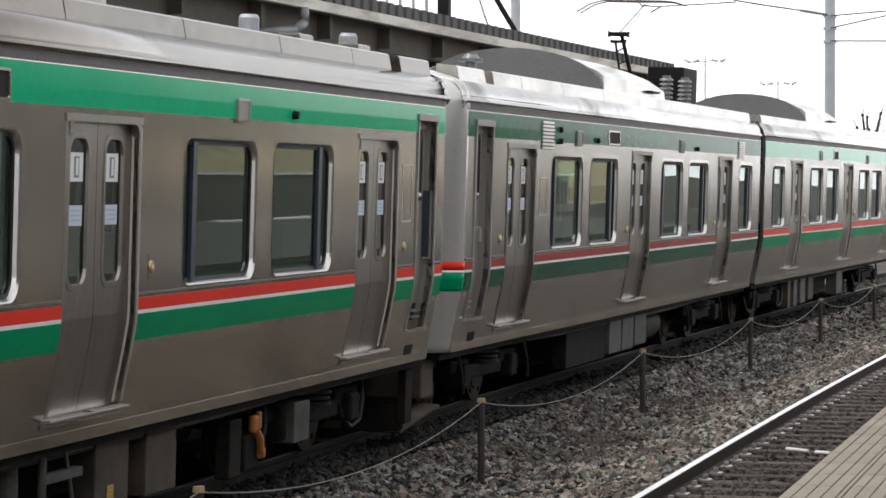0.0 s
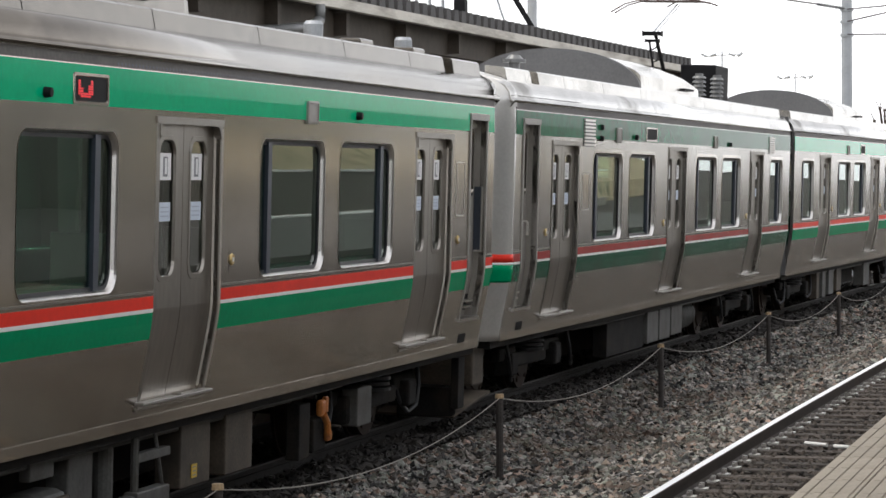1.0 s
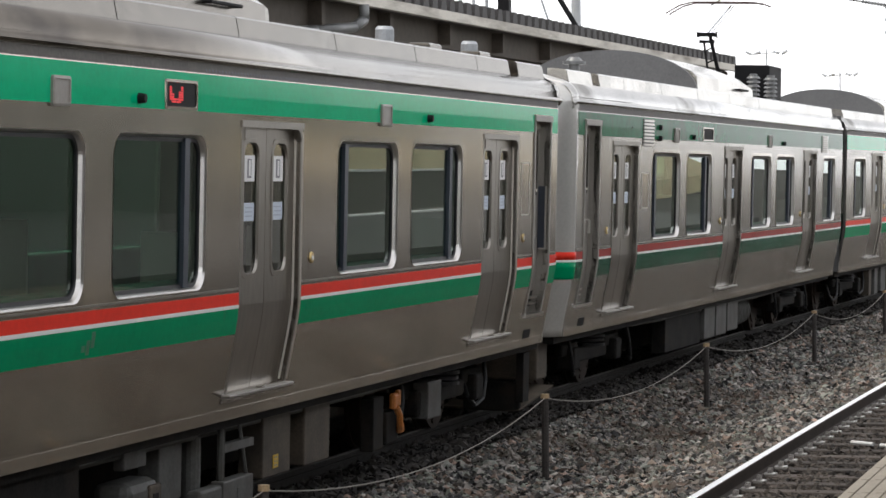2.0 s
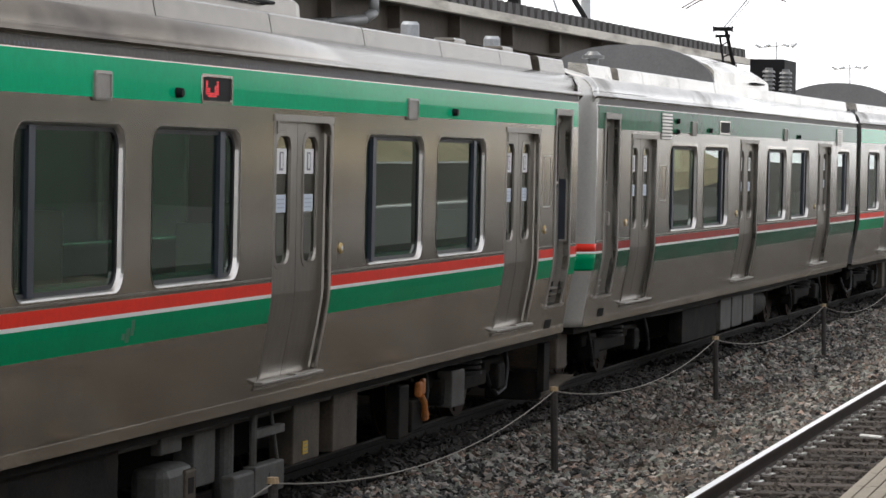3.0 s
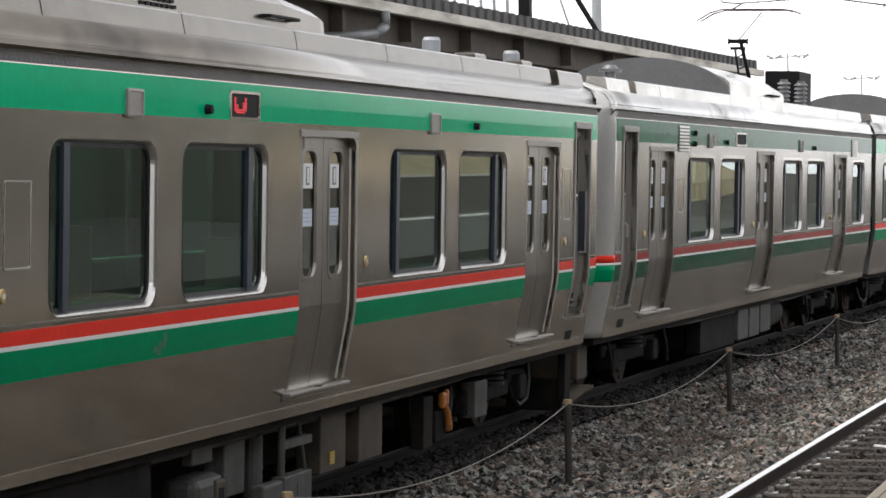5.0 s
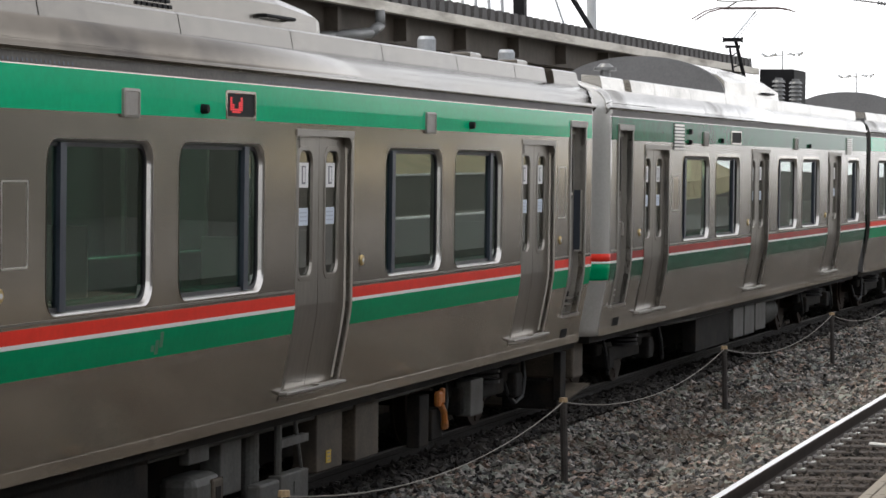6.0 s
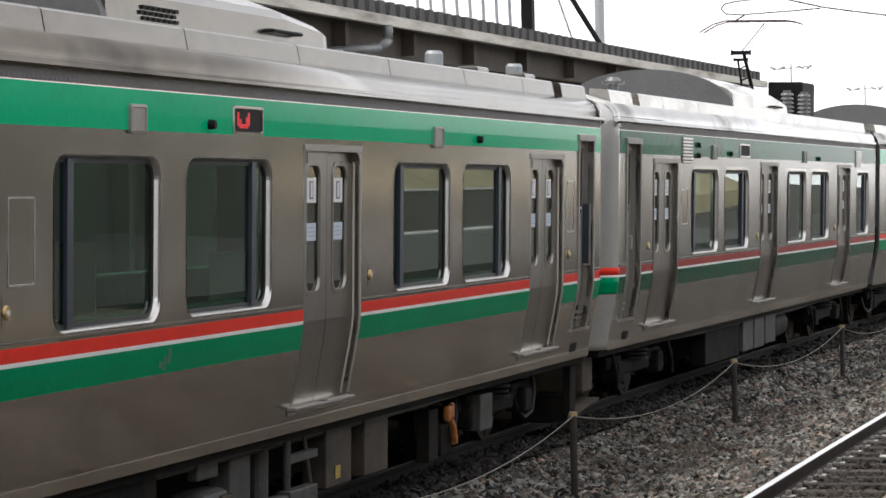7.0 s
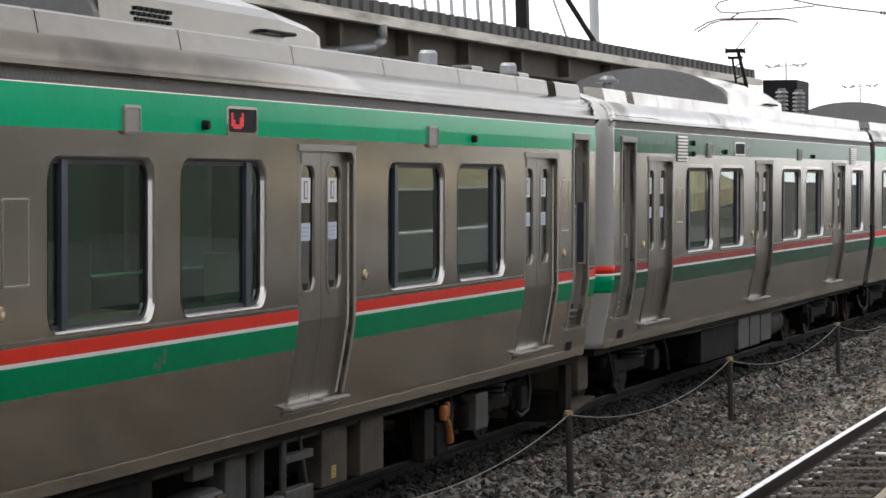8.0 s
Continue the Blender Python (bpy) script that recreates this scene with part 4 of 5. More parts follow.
def car_body(label, end, finish, details):
    """finish: 0 browner steel, dark-toned roof and bright stripes, 1 greyer steel, roof lightened for reflected sky and
    weathered stripes, 2 as 1 but with bright stripes.
    """
    car = thing("train_car", label, "train car", group="cars of the train")
    S, F = Side(end, 1), Side(end, -1)
    holes = [(d0, d1, DZ[0], DZ[1]) for d0, d1 in DOORS] + [(a0, a1, *WZ) for a0, a1 in WINDOWS] + [(*CREW, 1.10, 3.03)]
    for k, side in enumerate((S, F)):
        cuts = [0.42, 19.75] + [i * 1.0 for i in range(1, 20)]
        part("side_wall", side.wall(cuts, holes, 0.78, 3.25, -0.055, 0.0), STEEL_FAR if finish else STEEL, car, "brushed stainless car side")
        part("sole_bar", side.plate(0.42, 19.75, 0.775, 0.855, -0.02, 0.003), STEEL, car, "lower edge rail of the car side")
        for a0, a1 in WINDOWS:
            left = (a0 + 0.30,) if WINDOWS.index((a0, a1)) in (0, 2) else (a1 - 0.30,)
            if side is S:
                window(side, car, a0, a1, left, GLASS, True)
            else:
                g = part("pane", side.plate(a0, a1, WZ[0], WZ[1], -0.045, -0.038), GLASS, car, "dark tinted window glass")
                g.visible_shadow = False
        if side is S:
            for d0, d1 in DOORS:
                door(side, car, d0, d1, True, True)
            crew_door(side, car)
        else:
            for d0, d1 in DOORS:
                h = ((d0 + 0.15), (d1 - 0.15), 1.79, 2.73)
                part("door", side.wall([d0, d1, (d0 + d1) / 2 - 0.12, (d0 + d1) / 2 + 0.12], [(d0 + 0.15, (d0 + d1) / 2 - 0.12, 1.79, 2.73), ((d0 + d1) / 2 + 0.12, d1 - 0.15, 1.79, 2.73)], DZ[0], DZ[1], -0.08, -0.03), STEEL_DOOR, car)
            part("crew_door", side.plate(*CREW, 1.1, 3.03, -0.08, -0.03), STEEL_DOOR, car)
    edges = [(0.43, CREW[0] - 0.05), (CREW[1] + 0.05, DOORS[0][0] - 0.06), (DOORS[0][1] + 0.06, DOORS[1][0] - 0.06), (DOORS[1][1] + 0.06, DOORS[2][0] - 0.06), (DOORS[2][1] + 0.06, 19.74)]
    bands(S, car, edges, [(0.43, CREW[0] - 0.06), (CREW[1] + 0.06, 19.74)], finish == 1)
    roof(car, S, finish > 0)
    for side in (S, F):
        cab_corner(side, car)
    cab_hood(car, S)
    part("cab_front", boxm(-1.18, 1.18, min(S.y(0.12), S.y(0.16)), max(S.y(0.12), S.y(0.16)), 0.8, 3.4), STEEL_END, car)
    part("gangway", boxm(-0.55, 0.55, min(S.y(-0.02), S.y(0.13)), max(S.y(-0.02), S.y(0.13)), 0.95, 3.0, bevel=0.03), RUBBER, car, "black gangway bellows")
    part("rear_end", boxm(-1.36, 1.36, min(S.y(19.7), S.y(19.76)), max(S.y(19.7), S.y(19.76)), 0.8, 3.5), AC_DARK, car)
    part("rear_gangway", boxm(-0.6, 0.6, min(S.y(19.76), S.y(20.0)), max(S.y(19.76), S.y(20.0)), 0.95, 3.1, bevel=0.03), RUBBER, car)
    # inside
    part("floor_plate", boxm(-1.33, 1.33, -9.6, 9.6, 0.90, 0.96), FLOORV, car)
    part("ceiling_lining", boxm(-1.38, 1.38, -9.6, 9.6, 2.96, 3.0), LINING, car)
    part("cab_partition", boxm(-1.36, 1.36, min(S.y(1.75), S.y(1.79)), max(S.y(1.75), S.y(1.79)), 0.96, 2.96), LINING, car)
    for a0, a1 in ((3.75, 8.4), (10.6, 15.1), (17.3, 19.4)):
        for s in (-1, 1):
            xs = sorted((s * 1.36, s * 0.92))
            sb = part("bench", boxm(xs[0], xs[1], min(S.y(a0), S.y(a1)), max(S.y(a0), S.y(a1)), 1.28, 1.40, bevel=0.03), SEAT, car, "green bench seat")
            xs = sorted((s * 1.38, s * 1.27))
            part("backrest", boxm(xs[0], xs[1], min(S.y(a0), S.y(a1)), max(S.y(a0), S.y(a1)), 1.40, 1.80, bevel=0.03), SEAT, sb)
            for aa in (a0, a1):
                xs = sorted((s * 1.28, s * 0.90))
                part("end_screen", boxm(xs[0], xs[1], S.y(aa) - 0.02, S.y(aa) + 0.02, 1.0, 2.1, bevel=0.01), LINING, sb)
    # pipes and hoses along the underframe
    bm = bmesh.new()
    tube(bm, [(1.16, S.y(4.6), 0.68), (1.16, S.y(6.2), 0.66), (1.16, S.y(13.8), 0.66), (1.16, S.y(15.4), 0.68)], 0.022, 8)
    part("brake_pipe", bm, GREYBOX, car, "grey brake pipe along the underframe")
    for aa in (1.75, 4.7, 15.3, 18.3):
        bm = bmesh.new()
        tube(bm, [(1.08, S.y(aa), 0.70), (1.12, S.y(aa + 0.05), 0.48), (1.12, S.y(aa + 0.14), 0.30), (1.08, S.y(aa + 0.30), 0.24), (1.04, S.y(aa + 0.44), 0.34), (1.0, S.y(aa + 0.5), 0.52)], 0.02, 8)
        part("hose", bm, RUBBER, car, "black looped rubber hose")
    # underframe
    part("underframe", boxm(-1.28, 1.28, -9.7, 9.7, 0.70, 0.80), DARKBOX, car)
    for aa in (3.1, 16.9):
        bogie(car, S.y(aa), ALL_WHEELS)
    for a0, a1, u0, u1, z0, z1, mm in details:
        part("equipment_box", boxm(u0, u1, min(S.y(a0), S.y(a1)), max(S.y(a0), S.y(a1)), z0, z1, bevel=0.012), mm, car, "dusty underframe equipment box")
    return car, S


CENTRE_BOXES = [(6.3, 13.6, -1.1, 0.60, 0.22, 0.70, DARKBOX)]


def first_car():
    car, S = car_body("stainless commuter train car with green and red stripes, its sign lit", 1, 0, CENTRE_BOXES + [
        (11.2, 11.6, 1.12, 1.2, 0.56, 0.72, GREYBOX), (10.42, 10.86, 1.0, 1.16, 0.26, 0.72, GREYBOX),
        (8.15, 8.8, 1.0, 1.20, 0.22, 0.70, BEIGEBOX), (7.15, 7.8, 1.0, 1.20, 0.22, 0.70, BEIGEBOX), (12.4, 15.2, 1.0, 1.22, 0.25, 0.70, DARKBOX),
        (3.75, 4.2, 1.05, 1.2, 0.28, 0.62, GREYBOX), (5.55, 5.85, 1.06, 1.18, 0.14, 0.60, DARKBOX)])
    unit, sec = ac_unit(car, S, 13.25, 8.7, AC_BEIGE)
    ac_details(S, unit, 12.0)
    dr = part("compressor", boxm(0.95, 1.22, S.y(11.56), S.y(10.98), 0.10, 0.47, bevel=0.07), GREYBOX, car, "grey rounded compressor case")
    part("case_rim", boxm(1.21, 1.235, S.y(11.22), S.y(11.00), 0.14, 0.43, bevel=0.02), BEIGEBOX, dr)
    part("case_window", boxm(1.234, 1.239, S.y(11.16), S.y(11.06), 0.26, 0.37, bevel=0.002), DARKBOX, dr)
    for aa in (12.4, 13.8, 15.2):
        part("hanger", boxm(1.14, 1.20, S.y(aa) - 0.04, S.y(aa) + 0.04, 0.30, 0.74, bevel=0.005), BEIGEBOX, car)
    # ladder frame and pipes under the car
    bm = bmesh.new()
    x = 1.24
    rod(bm, (x, S.y(9.85), 0.12), (x, S.y(9.85), 0.78), 0.03, n=8)
    box(bm, x - 0.03, x + 0.03, S.y(9.85), S.y(9.22), 0.52, 0.58)
    rod(bm, (x, S.y(9.5), 0.78), (x, S.y(9.28), 0.28), 0.014, n=6)
    box(bm, x - 0.05, x + 0.05, S.y(9.92), S.y(9.27), 0.10, 0.32, bevel=0.01)
    box(bm, x + 0.045, x + 0.055, S.y(9.62), S.y(9.54), 0.16, 0.25)
    box(bm, x - 0.06, x + 0.045, S.y(10.38), S.y(9.92), 0.10, 0.30, bevel=0.02)
    part("step_ladder", bm, GREYBOX, car, "grey steel step ladder under the car")
    bm = bmesh.new()
    rod(bm, (1.12, S.y(10.15), 0.10), (1.12, S.y(10.15), 0.66), 0.075, n=14)
    part("air_pipe", bm, GREYBOX, car, "upright grey air cylinder")
    tg = part("yellow_tag", boxm(1.203, 1.207, S.y(8.58), S.y(8.46), 0.28, 0.38), YELLOW, car, "small yellow tag with bars")
    for zz in (0.30, 0.33, 0.36):
        part("text_bar", boxm(1.207, 1.209, S.y(8.555), S.y(8.485), zz - 0.004, zz + 0.004), INK, tg)
    bm = bmesh.new()
    box(bm, 1.15, 1.21, S.y(5.31), S.y(5.17), 0.46, 0.60, bevel=0.025)
    box(bm, 1.16, 1.20, S.y(5.16), S.y(5.08), 0.48, 0.62, bevel=0.015)
    tube(bm, [(1.20, S.y(5.24), 0.48), (1.21, S.y(5.16), 0.40), (1.20, S.y(5.10), 0.26)], 0.03, 8)
    box(bm, 1.17, 1.22, S.y(5.14), S.y(5.02), 0.24, 0.33, bevel=0.02)
    bh = part("brake_handle", bm, ORANGE, car, "worn orange brake cock handle")
    part("bracket", boxm(1.05, 1.17, S.y(5.42), S.y(5.05), 0.16, 0.44, bevel=0.02), DARKBOX, bh)
    rounded_plate(S, car, "side_lamp", 13.29, 13.56, 2.90, 3.08, 0.02, RECESS, "rounded stainless lamp cover")
    rounded_plate(S, car, "side_lamp", 6.54, 6.83, 2.89, 3.07, 0.02, RECESS, "rounded stainless lamp cover")
    for a, z in ((12.16, 2.98), (5.39, 2.98)):
        c = S.p(a, z)
        part("side_camera", rodm(c, c + Vector((0.05, 0, 0.0)), 0.035, 0.028, 12), BLACKISH, car, "small black door camera")
    led_sign(S, car, 11.13, 11.69, 2.94, 3.10, True)
    for aa, z0, z1 in ((12.83, 1.45, 1.55), (12.90, 1.41, 1.50), (12.97, 1.43, 1.47)):
        part("scuff", S.plate(aa - 0.028, aa + 0.028, z0, z1, 0.003, 0.0034), SMEAR, car, "faded scuff on the green stripe")
    for c0, n in ((7.6, 52), (14.3, 24)):
        for k in range(n):
            part("drip_slot", S.plate(c0 + k * 0.065, c0 + k * 0.065 + 0.022, 3.186, 3.206, 0.003, 0.005), MULLION, car)
    hatch(S, car, 14.94, 15.30, 2.02, 2.52)
    hatch(S, car, 1.62, 1.95, 2.10, 2.62)
    for a in (4.7, 1.75):
        bm = bmesh.new()
        rod(bm, (0.87, S.y(a), 3.54), (0.87, S.y(a), 3.77), 0.085, n=14)
        rod(bm, (0.87, S.y(a), 3.77), (0.87, S.y(a), 3.80), 0.085, 0.065, n=14)
        part("roof_vent", bm, GALV, car, "grey cylindrical roof vent")
    for a in (4.0, 2.2):
        part("roof_bracket", boxm(0.95, 1.15, S.y(a) - 0.22, S.y(a) + 0.22, 3.58, 3.68, bevel=0.02), AC_BEIGE, car)
    part("antenna_base", boxm(-0.3, 0.1, S.y(1.2), S.y(0.9), 3.62, 3.72, bevel=0.02), GALV, car)
    part("skirt_plate", boxm(1.12, 1.20, S.y(0.55), S.y(0.30), 0.15, 0.66, bevel=0.01), DARKBOX, car)
    part("snow_guard", boxm(0.55, 1.15, S.y(0.5), S.y(0.42), 0.05, 0.35, bevel=0.02), DARKBOX, car)
    part("coupler", boxm(-0.25, 0.25, S.y(0.3), S.y(-0.05), 0.65, 1.0, bevel=0.04), DARKBOX, car)
    return car


def second_car():
    car, S = car_body("stainless commuter train car with a pantograph on its roof", -1, 1, CENTRE_BOXES + [
        (9.0, 9.75, 1.0, 1.22, 0.26, 0.68, GREYBOX), (9.85, 10.6, 1.0, 1.22, 0.26, 0.68, GREYBOX), (10.7, 11.5, 1.0, 1.22, 0.28, 0.68, GREYBOX),
        (6.6, 8.9, 1.0, 1.18, 0.22, 0.70, DARKBOX)])
    ac_unit(car, S, 8.3, 12.7, AC_SKY)
    bm = bmesh.new()
    rod(bm, (0.95, S.y(11.8), 0.47), (0.95, S.y(13.0), 0.47), 0.19, n=24)
    drum = part("resistor_drum", bm, GREYBOX, car, "ribbed grey cylinder under the car")
    for k in range(9):
        part("rib", rodm((0.95, S.y(11.9 + k * 0.12), 0.47), (0.95, S.y(11.94 + k * 0.12), 0.47), 0.205, n=24), GREYBOX, drum)
    an = part("roof_antenna", rodm((0.3, S.y(5.0), 3.58), (0.3, S.y(5.0), 3.82), 0.075, 0.065, 14), INSUL, car, "small grey roof antenna with a domed cap")
    bm = bmesh.new()
    rod(bm, (0.3, S.y(5.0), 3.82), (0.3, S.y(5.0), 3.86), 0.14, 0.14, 18)
    rod(bm, (0.3, S.y(5.0), 3.86), (0.3, S.y(5.0), 3.91), 0.11, 0.06, 18)
    part("antenna_cap", bm, INSUL, an)
    louvre(S, car, 3.63, 4.18, 2.83, 3.15)
    louvre(S, car, 17.4, 17.95, 2.85, 3.13)
    for a in (5.56, 12.37):
        rounded_plate(S, car, "side_lamp", a - 0.14, a + 0.14, 2.89, 3.07, 0.02, RECESS, "rounded stainless lamp cover")
    for a, z in ((4.55, 3.06), (4.55, 2.93), (6.6, 2.97), (13.6, 2.96)):
        c = S.p(a, z)
        part("side_camera", rodm(c, c + Vector((0.04, 0, 0.0)), 0.035, 0.028, 12), BLACKISH, car, "small black door camera")
    led_sign(S, car, 7.3, 7.95, 2.95, 3.09, False)
    hatch(S, car, 3.62, 3.98, 2.10, 2.52)
    part("skirt_plate", boxm(0.55, 1.14, -10.0 + 0.15, -10.0 + 0.6, 0.32, 0.78, bevel=0.02), BEIGEBOX, car, "dusty beige skirt box below the cab")
    bm = bmesh.new()
    vs = [bm.verts.new((u, S.y(a), z + dz)) for dz in (0.0, 0.02) for u, a, z in ((0.35, -0.62, 0.06), (1.16, -0.62, 0.06), (1.26, 0.42, 0.24), (0.35, 0.42, 0.24))]
    for f in ((0, 1, 2, 3), (4, 5, 6, 7), (0, 1, 5, 4), (1, 2, 6, 5), (2, 3, 7, 6), (3, 0, 4, 7)):
        bm.faces.new([vs[k] for k in f])
    part("snow_guard", bm, BEIGEBOX, car, "sloping grey guard plate under the coupling")
    # pantograph and its switchgear on the roof beyond the cooling unit
    pan = part("pantograph", boxm(-0.6, 0.6, S.y(15.6), S.y(17.2), 3.62, 3.70), BLACKISH, car, "raised single-arm pantograph touching the wire")
    bm = bmesh.new()
    rod(bm, (0.05, S.y(16.3), 3.70), (0.05, S.y(15.0), 4.62), 0.035, 0.028)
    rod(bm, (-0.10, S.y(16.0), 3.72), (-0.05, S.y(15.0), 4.55), 0.018)
    for k in range(4):
        f = 0.2 + 0.2 * k
        rod(bm, (-0.08, S.y(16.0 - f), 3.72 + 0.83 * f), (0.05, S.y(16.3 - 1.3 * f - 0.1), 3.72 + 0.92 * f), 0.012, n=6)
    box(bm, -0.15, 0.15, S.y(15.06), S.y(14.94), 4.62, 4.68, bevel=0.015)
    box(bm, -0.11, 0.11, S.y(15.05), S.y(14.95), 4.52, 4.56, bevel=0.01)
    part("lower_arm", bm, BLACKISH, pan, "black lower pantograph arm")
    bm = bmesh.new()
    rod(bm, (0.0, S.y(15.0), 4.66), (0.12, S.y(16.35), 5.18), 0.014, 0.012)
    rod(bm, (0.06, S.y(15.0), 4.66), (0.17, S.y(16.35), 5.18), 0.008, 0.007)
    part("upper_arm", bm, GALV, pan, "thin grey upper arm")
    bm = bmesh.new()
    for o in (16.2, 16.5):
        tube(bm, [(-0.92, S.y(o), 5.04), (-0.70, S.y(o), 5.17), (-0.5, S.y(o), 5.225), (0.5, S.y(o), 5.225), (0.66, S.y(o), 5.20), (0.74, S.y(o), 5.17)], 0.011)
    box(bm, -0.45, 0.45, S.y(16.15), S.y(16.55), 5.215, 5.235)
    part("collector_head", bm, PINK, pan, "brown collector head with curved horns")
    sw = part("switchgear", boxm(0.15, 0.72, S.y(16.6), S.y(17.8), 3.58, 4.24, bevel=0.02), BLACKISH, car, "black roof switch box")
    for u, a in ((0.80, 14.7), (0.95, 15.4)):
        ins = part("insulator", rodm((u, S.y(a), 3.58), (u, S.y(a), 4.04), 0.06, 0.06, 14), INSUL, car, "ribbed grey insulator")
        for k in range(6):
            part("insulator_shed", rodm((u, S.y(a), 3.64 + k * 0.065), (u, S.y(a), 3.675 + k * 0.065), 0.11, 0.085, 16), INSUL, ins)
    return car


def third_car():
    car, S = car_body("stainless commuter train car at the end of the train", 1, 2, CENTRE_BOXES + [
        (15.0, 15.3, 1.0, 1.22, 0.2, 0.72, BEIGEBOX), (14.2, 14.6, 1.0, 1.22, 0.2, 0.72, GREYBOX), (13.2, 13.8, 1.0, 1.22, 0.22, 0.7, GREYBOX),
        (12.2, 12.8, 1.0, 1.22, 0.25, 0.7, BEIGEBOX), (8.2, 9.0, 1.0, 1.22, 0.22, 0.7, GREYBOX)])
    ac_unit(car, S, 13.5, 9.0, AC_SKY)
    rounded_plate(S, car, "side_lamp", 13.29, 13.56, 2.90, 3.08, 0.02, RECESS, "rounded stainless lamp cover")
    rounded_plate(S, car, "side_lamp", 6.54, 6.83, 2.89, 3.07, 0.02, RECESS, "rounded stainless lamp cover")
    led_sign(S, car, 11.13, 11.69, 2.94, 3.10, False)
    return car


CARS = [first_car(), second_car(), third_car()]


# ---- posts and rope between the tracks ----
def posts():
    ss = [9.2, 17.52, 25.44, 33.56, 41.96, 49.58, 57.06, 65.0]
    tops = []
    for s in ss:
        q = along(s, POST_OFF)
        t = thing("rope_post", "thin dark iron post set in the ballast, holding a rope", "post", "rope posts", m=Matrix.Translation(q))
        bm = bmesh.new()
        rod(bm, (0, 0, -0.5), (0, 0, 0.43), 0.035, 0.033, 10)
        part("shaft", bm, POSTM, t)
        part("cap", rodm((0, 0, 0.43), (0, 0, 0.47), 0.042, 0.038, 10), POSTCAP, t, "pale worn cap")
        tops.append(q + Vector((0, 0, 0.43)))
    for a, b in zip(tops, tops[1:]):
        bm = bmesh.new()
        sag = 0.24
        pts = [a.lerp(b, k / 14) - Vector((0, 0, sag * 4 * (k / 14) * (1 - k / 14))) for k in range(15)]
        tube(bm, pts, 0.0055, 6)
        ob = obj("rope", bm, ROPE)
        tagged(ob, "slack grey rope hung between two iron posts", "rope", "ropes")


posts()


# ---- the far platform roof behind the train ----
def far_roof():
    c = thing("far_canopy", "long weathered platform roof with a corrugated dark parapet", "canopy", kind="structure")
    o = CAN_OFF
    s0, s1 = 4, CAN_END
    swept("fascia", [(o, 5.0), (o, 5.15), (o - 0.12, 5.17), (o - 0.12, 5.0)], s0, s1, 2.0, FASCIA, c, "stained cream roof fascia")
    swept("soffit", [(o - 0.12, 5.05), (o - 0.12, 5.12), (o - 6.0, 5.02), (o - 6.0, 4.95)], s0, s1, 2.0, CANOPY_DARK, c)
    swept("edge_beam", [(o - 0.45, 4.62), (o - 0.45, 5.06), (o - 0.65, 5.06), (o - 0.65, 4.62)], s0, s1, 2.0, BEAM, c, "brown steel edge beam")
    n = int((s1 - s0) / 0.48)
    bm = bmesh.new()
    vs = [bm.verts.new((x, y, z)) for x in (-0.06, 0.06) for y, z in ((-0.17, 5.14), (0.17, 5.14), (0.11, 5.385), (-0.11, 5.385))]
    for f in ((0, 1, 2, 3), (4, 5, 6, 7), (0, 1, 5, 4), (1, 2, 6, 5), (2, 3, 7, 6), (3, 0, 4, 7)):
        bm.faces.new([vs[k] for k in f])
    rib0 = part("parapet_rib", bm, PARAPET, c)
    for i in range(n):
        s = s0 + (i + 0.5) * (s1 - s0) / n
        rb = rib0 if i == 0 else new("parapet_rib", rib0.data)
        rb.parent = c
        rb.matrix_basis = Matrix.Translation(along(s, o - 0.22)) @ pose(0, 0, 0, 0, 0, -heading(s))
    swept("parapet_back", [(o - 0.32, 5.14), (o - 0.32, 5.35), (o - 0.36, 5.35), (o - 0.36, 5.14)], s0, s1, 2.0, PARAPET, c)
    s = s0 + 2
    while s < s1:
        q0, q1 = along(s, o - 0.15), along(s, o - 5.8)
        bm = bmesh.new()
        m = Matrix.Translation(along(s, o - 3.0)) @ pose(0, 0, 0, 0, 0, -heading(s))
        for v in box(bm, -2.7, 2.75, -0.08, 0.08, 4.66, 5.0):
            v.co = m @ v.co
        part("cross_beam", bm, BEAM, c)
        s += 3.2
    s = s0 + 4
    while s < s1 - 2:
        q = along(s, o - 3.2)
        part("column", boxm(q.x - 0.13, q.x + 0.13, q.y - 0.13, q.y + 0.13, 0.9, 4.8, bevel=0.01), BEAM, c)
        s += 9.6
    bm = bmesh.new()
    q = along(PIPE_S, o - 0.05)
    tube(bm, [q + Vector((0.06, 0, 5.0)), q + Vector((0.06, 0, 4.78)), q + Vector((0.0, -0.3, 4.66)), q + Vector((-0.3, -1.2, 4.58)), q + Vector((-0.6, -2.2, 4.5))], 0.075, 12)
    part("down_pipe", bm, INSUL, c, "grey rainwater pipe", smooth=True)
    p = thing("far_platform", "concrete platform on the other side of the train", "platform", kind="structure")
    swept("deck", [(TRAIN_OFF - 1.56, -0.4), (TRAIN_OFF - 1.56, 0.92), (-18.0, 0.92), (-18.0, -0.4)], -20, 66, 2.0, CONCRETE, p)
    # dark wall block, added so the near car's windows look dark
    sb = thing("dark_back_block", "dark wall block added under the far platform roof behind the windows", "building", kind="structure")
    swept("back_wall", [(-15.4, 0.9), (-15.4, 4.7), (-17.2, 4.7), (-17.2, 0.9)], 5, 43, 2.0, BACKDARK, sb)
    w = thing("fence_west", "grey slatted fence with a white rail behind the far platform", "fence", kind="structure")
    swept("fence_board", [(-17.6, 0.9), (-17.6, 2.55), (-17.65, 2.55), (-17.65, 0.9)], -20, 110, 2.0, FENCE, w)
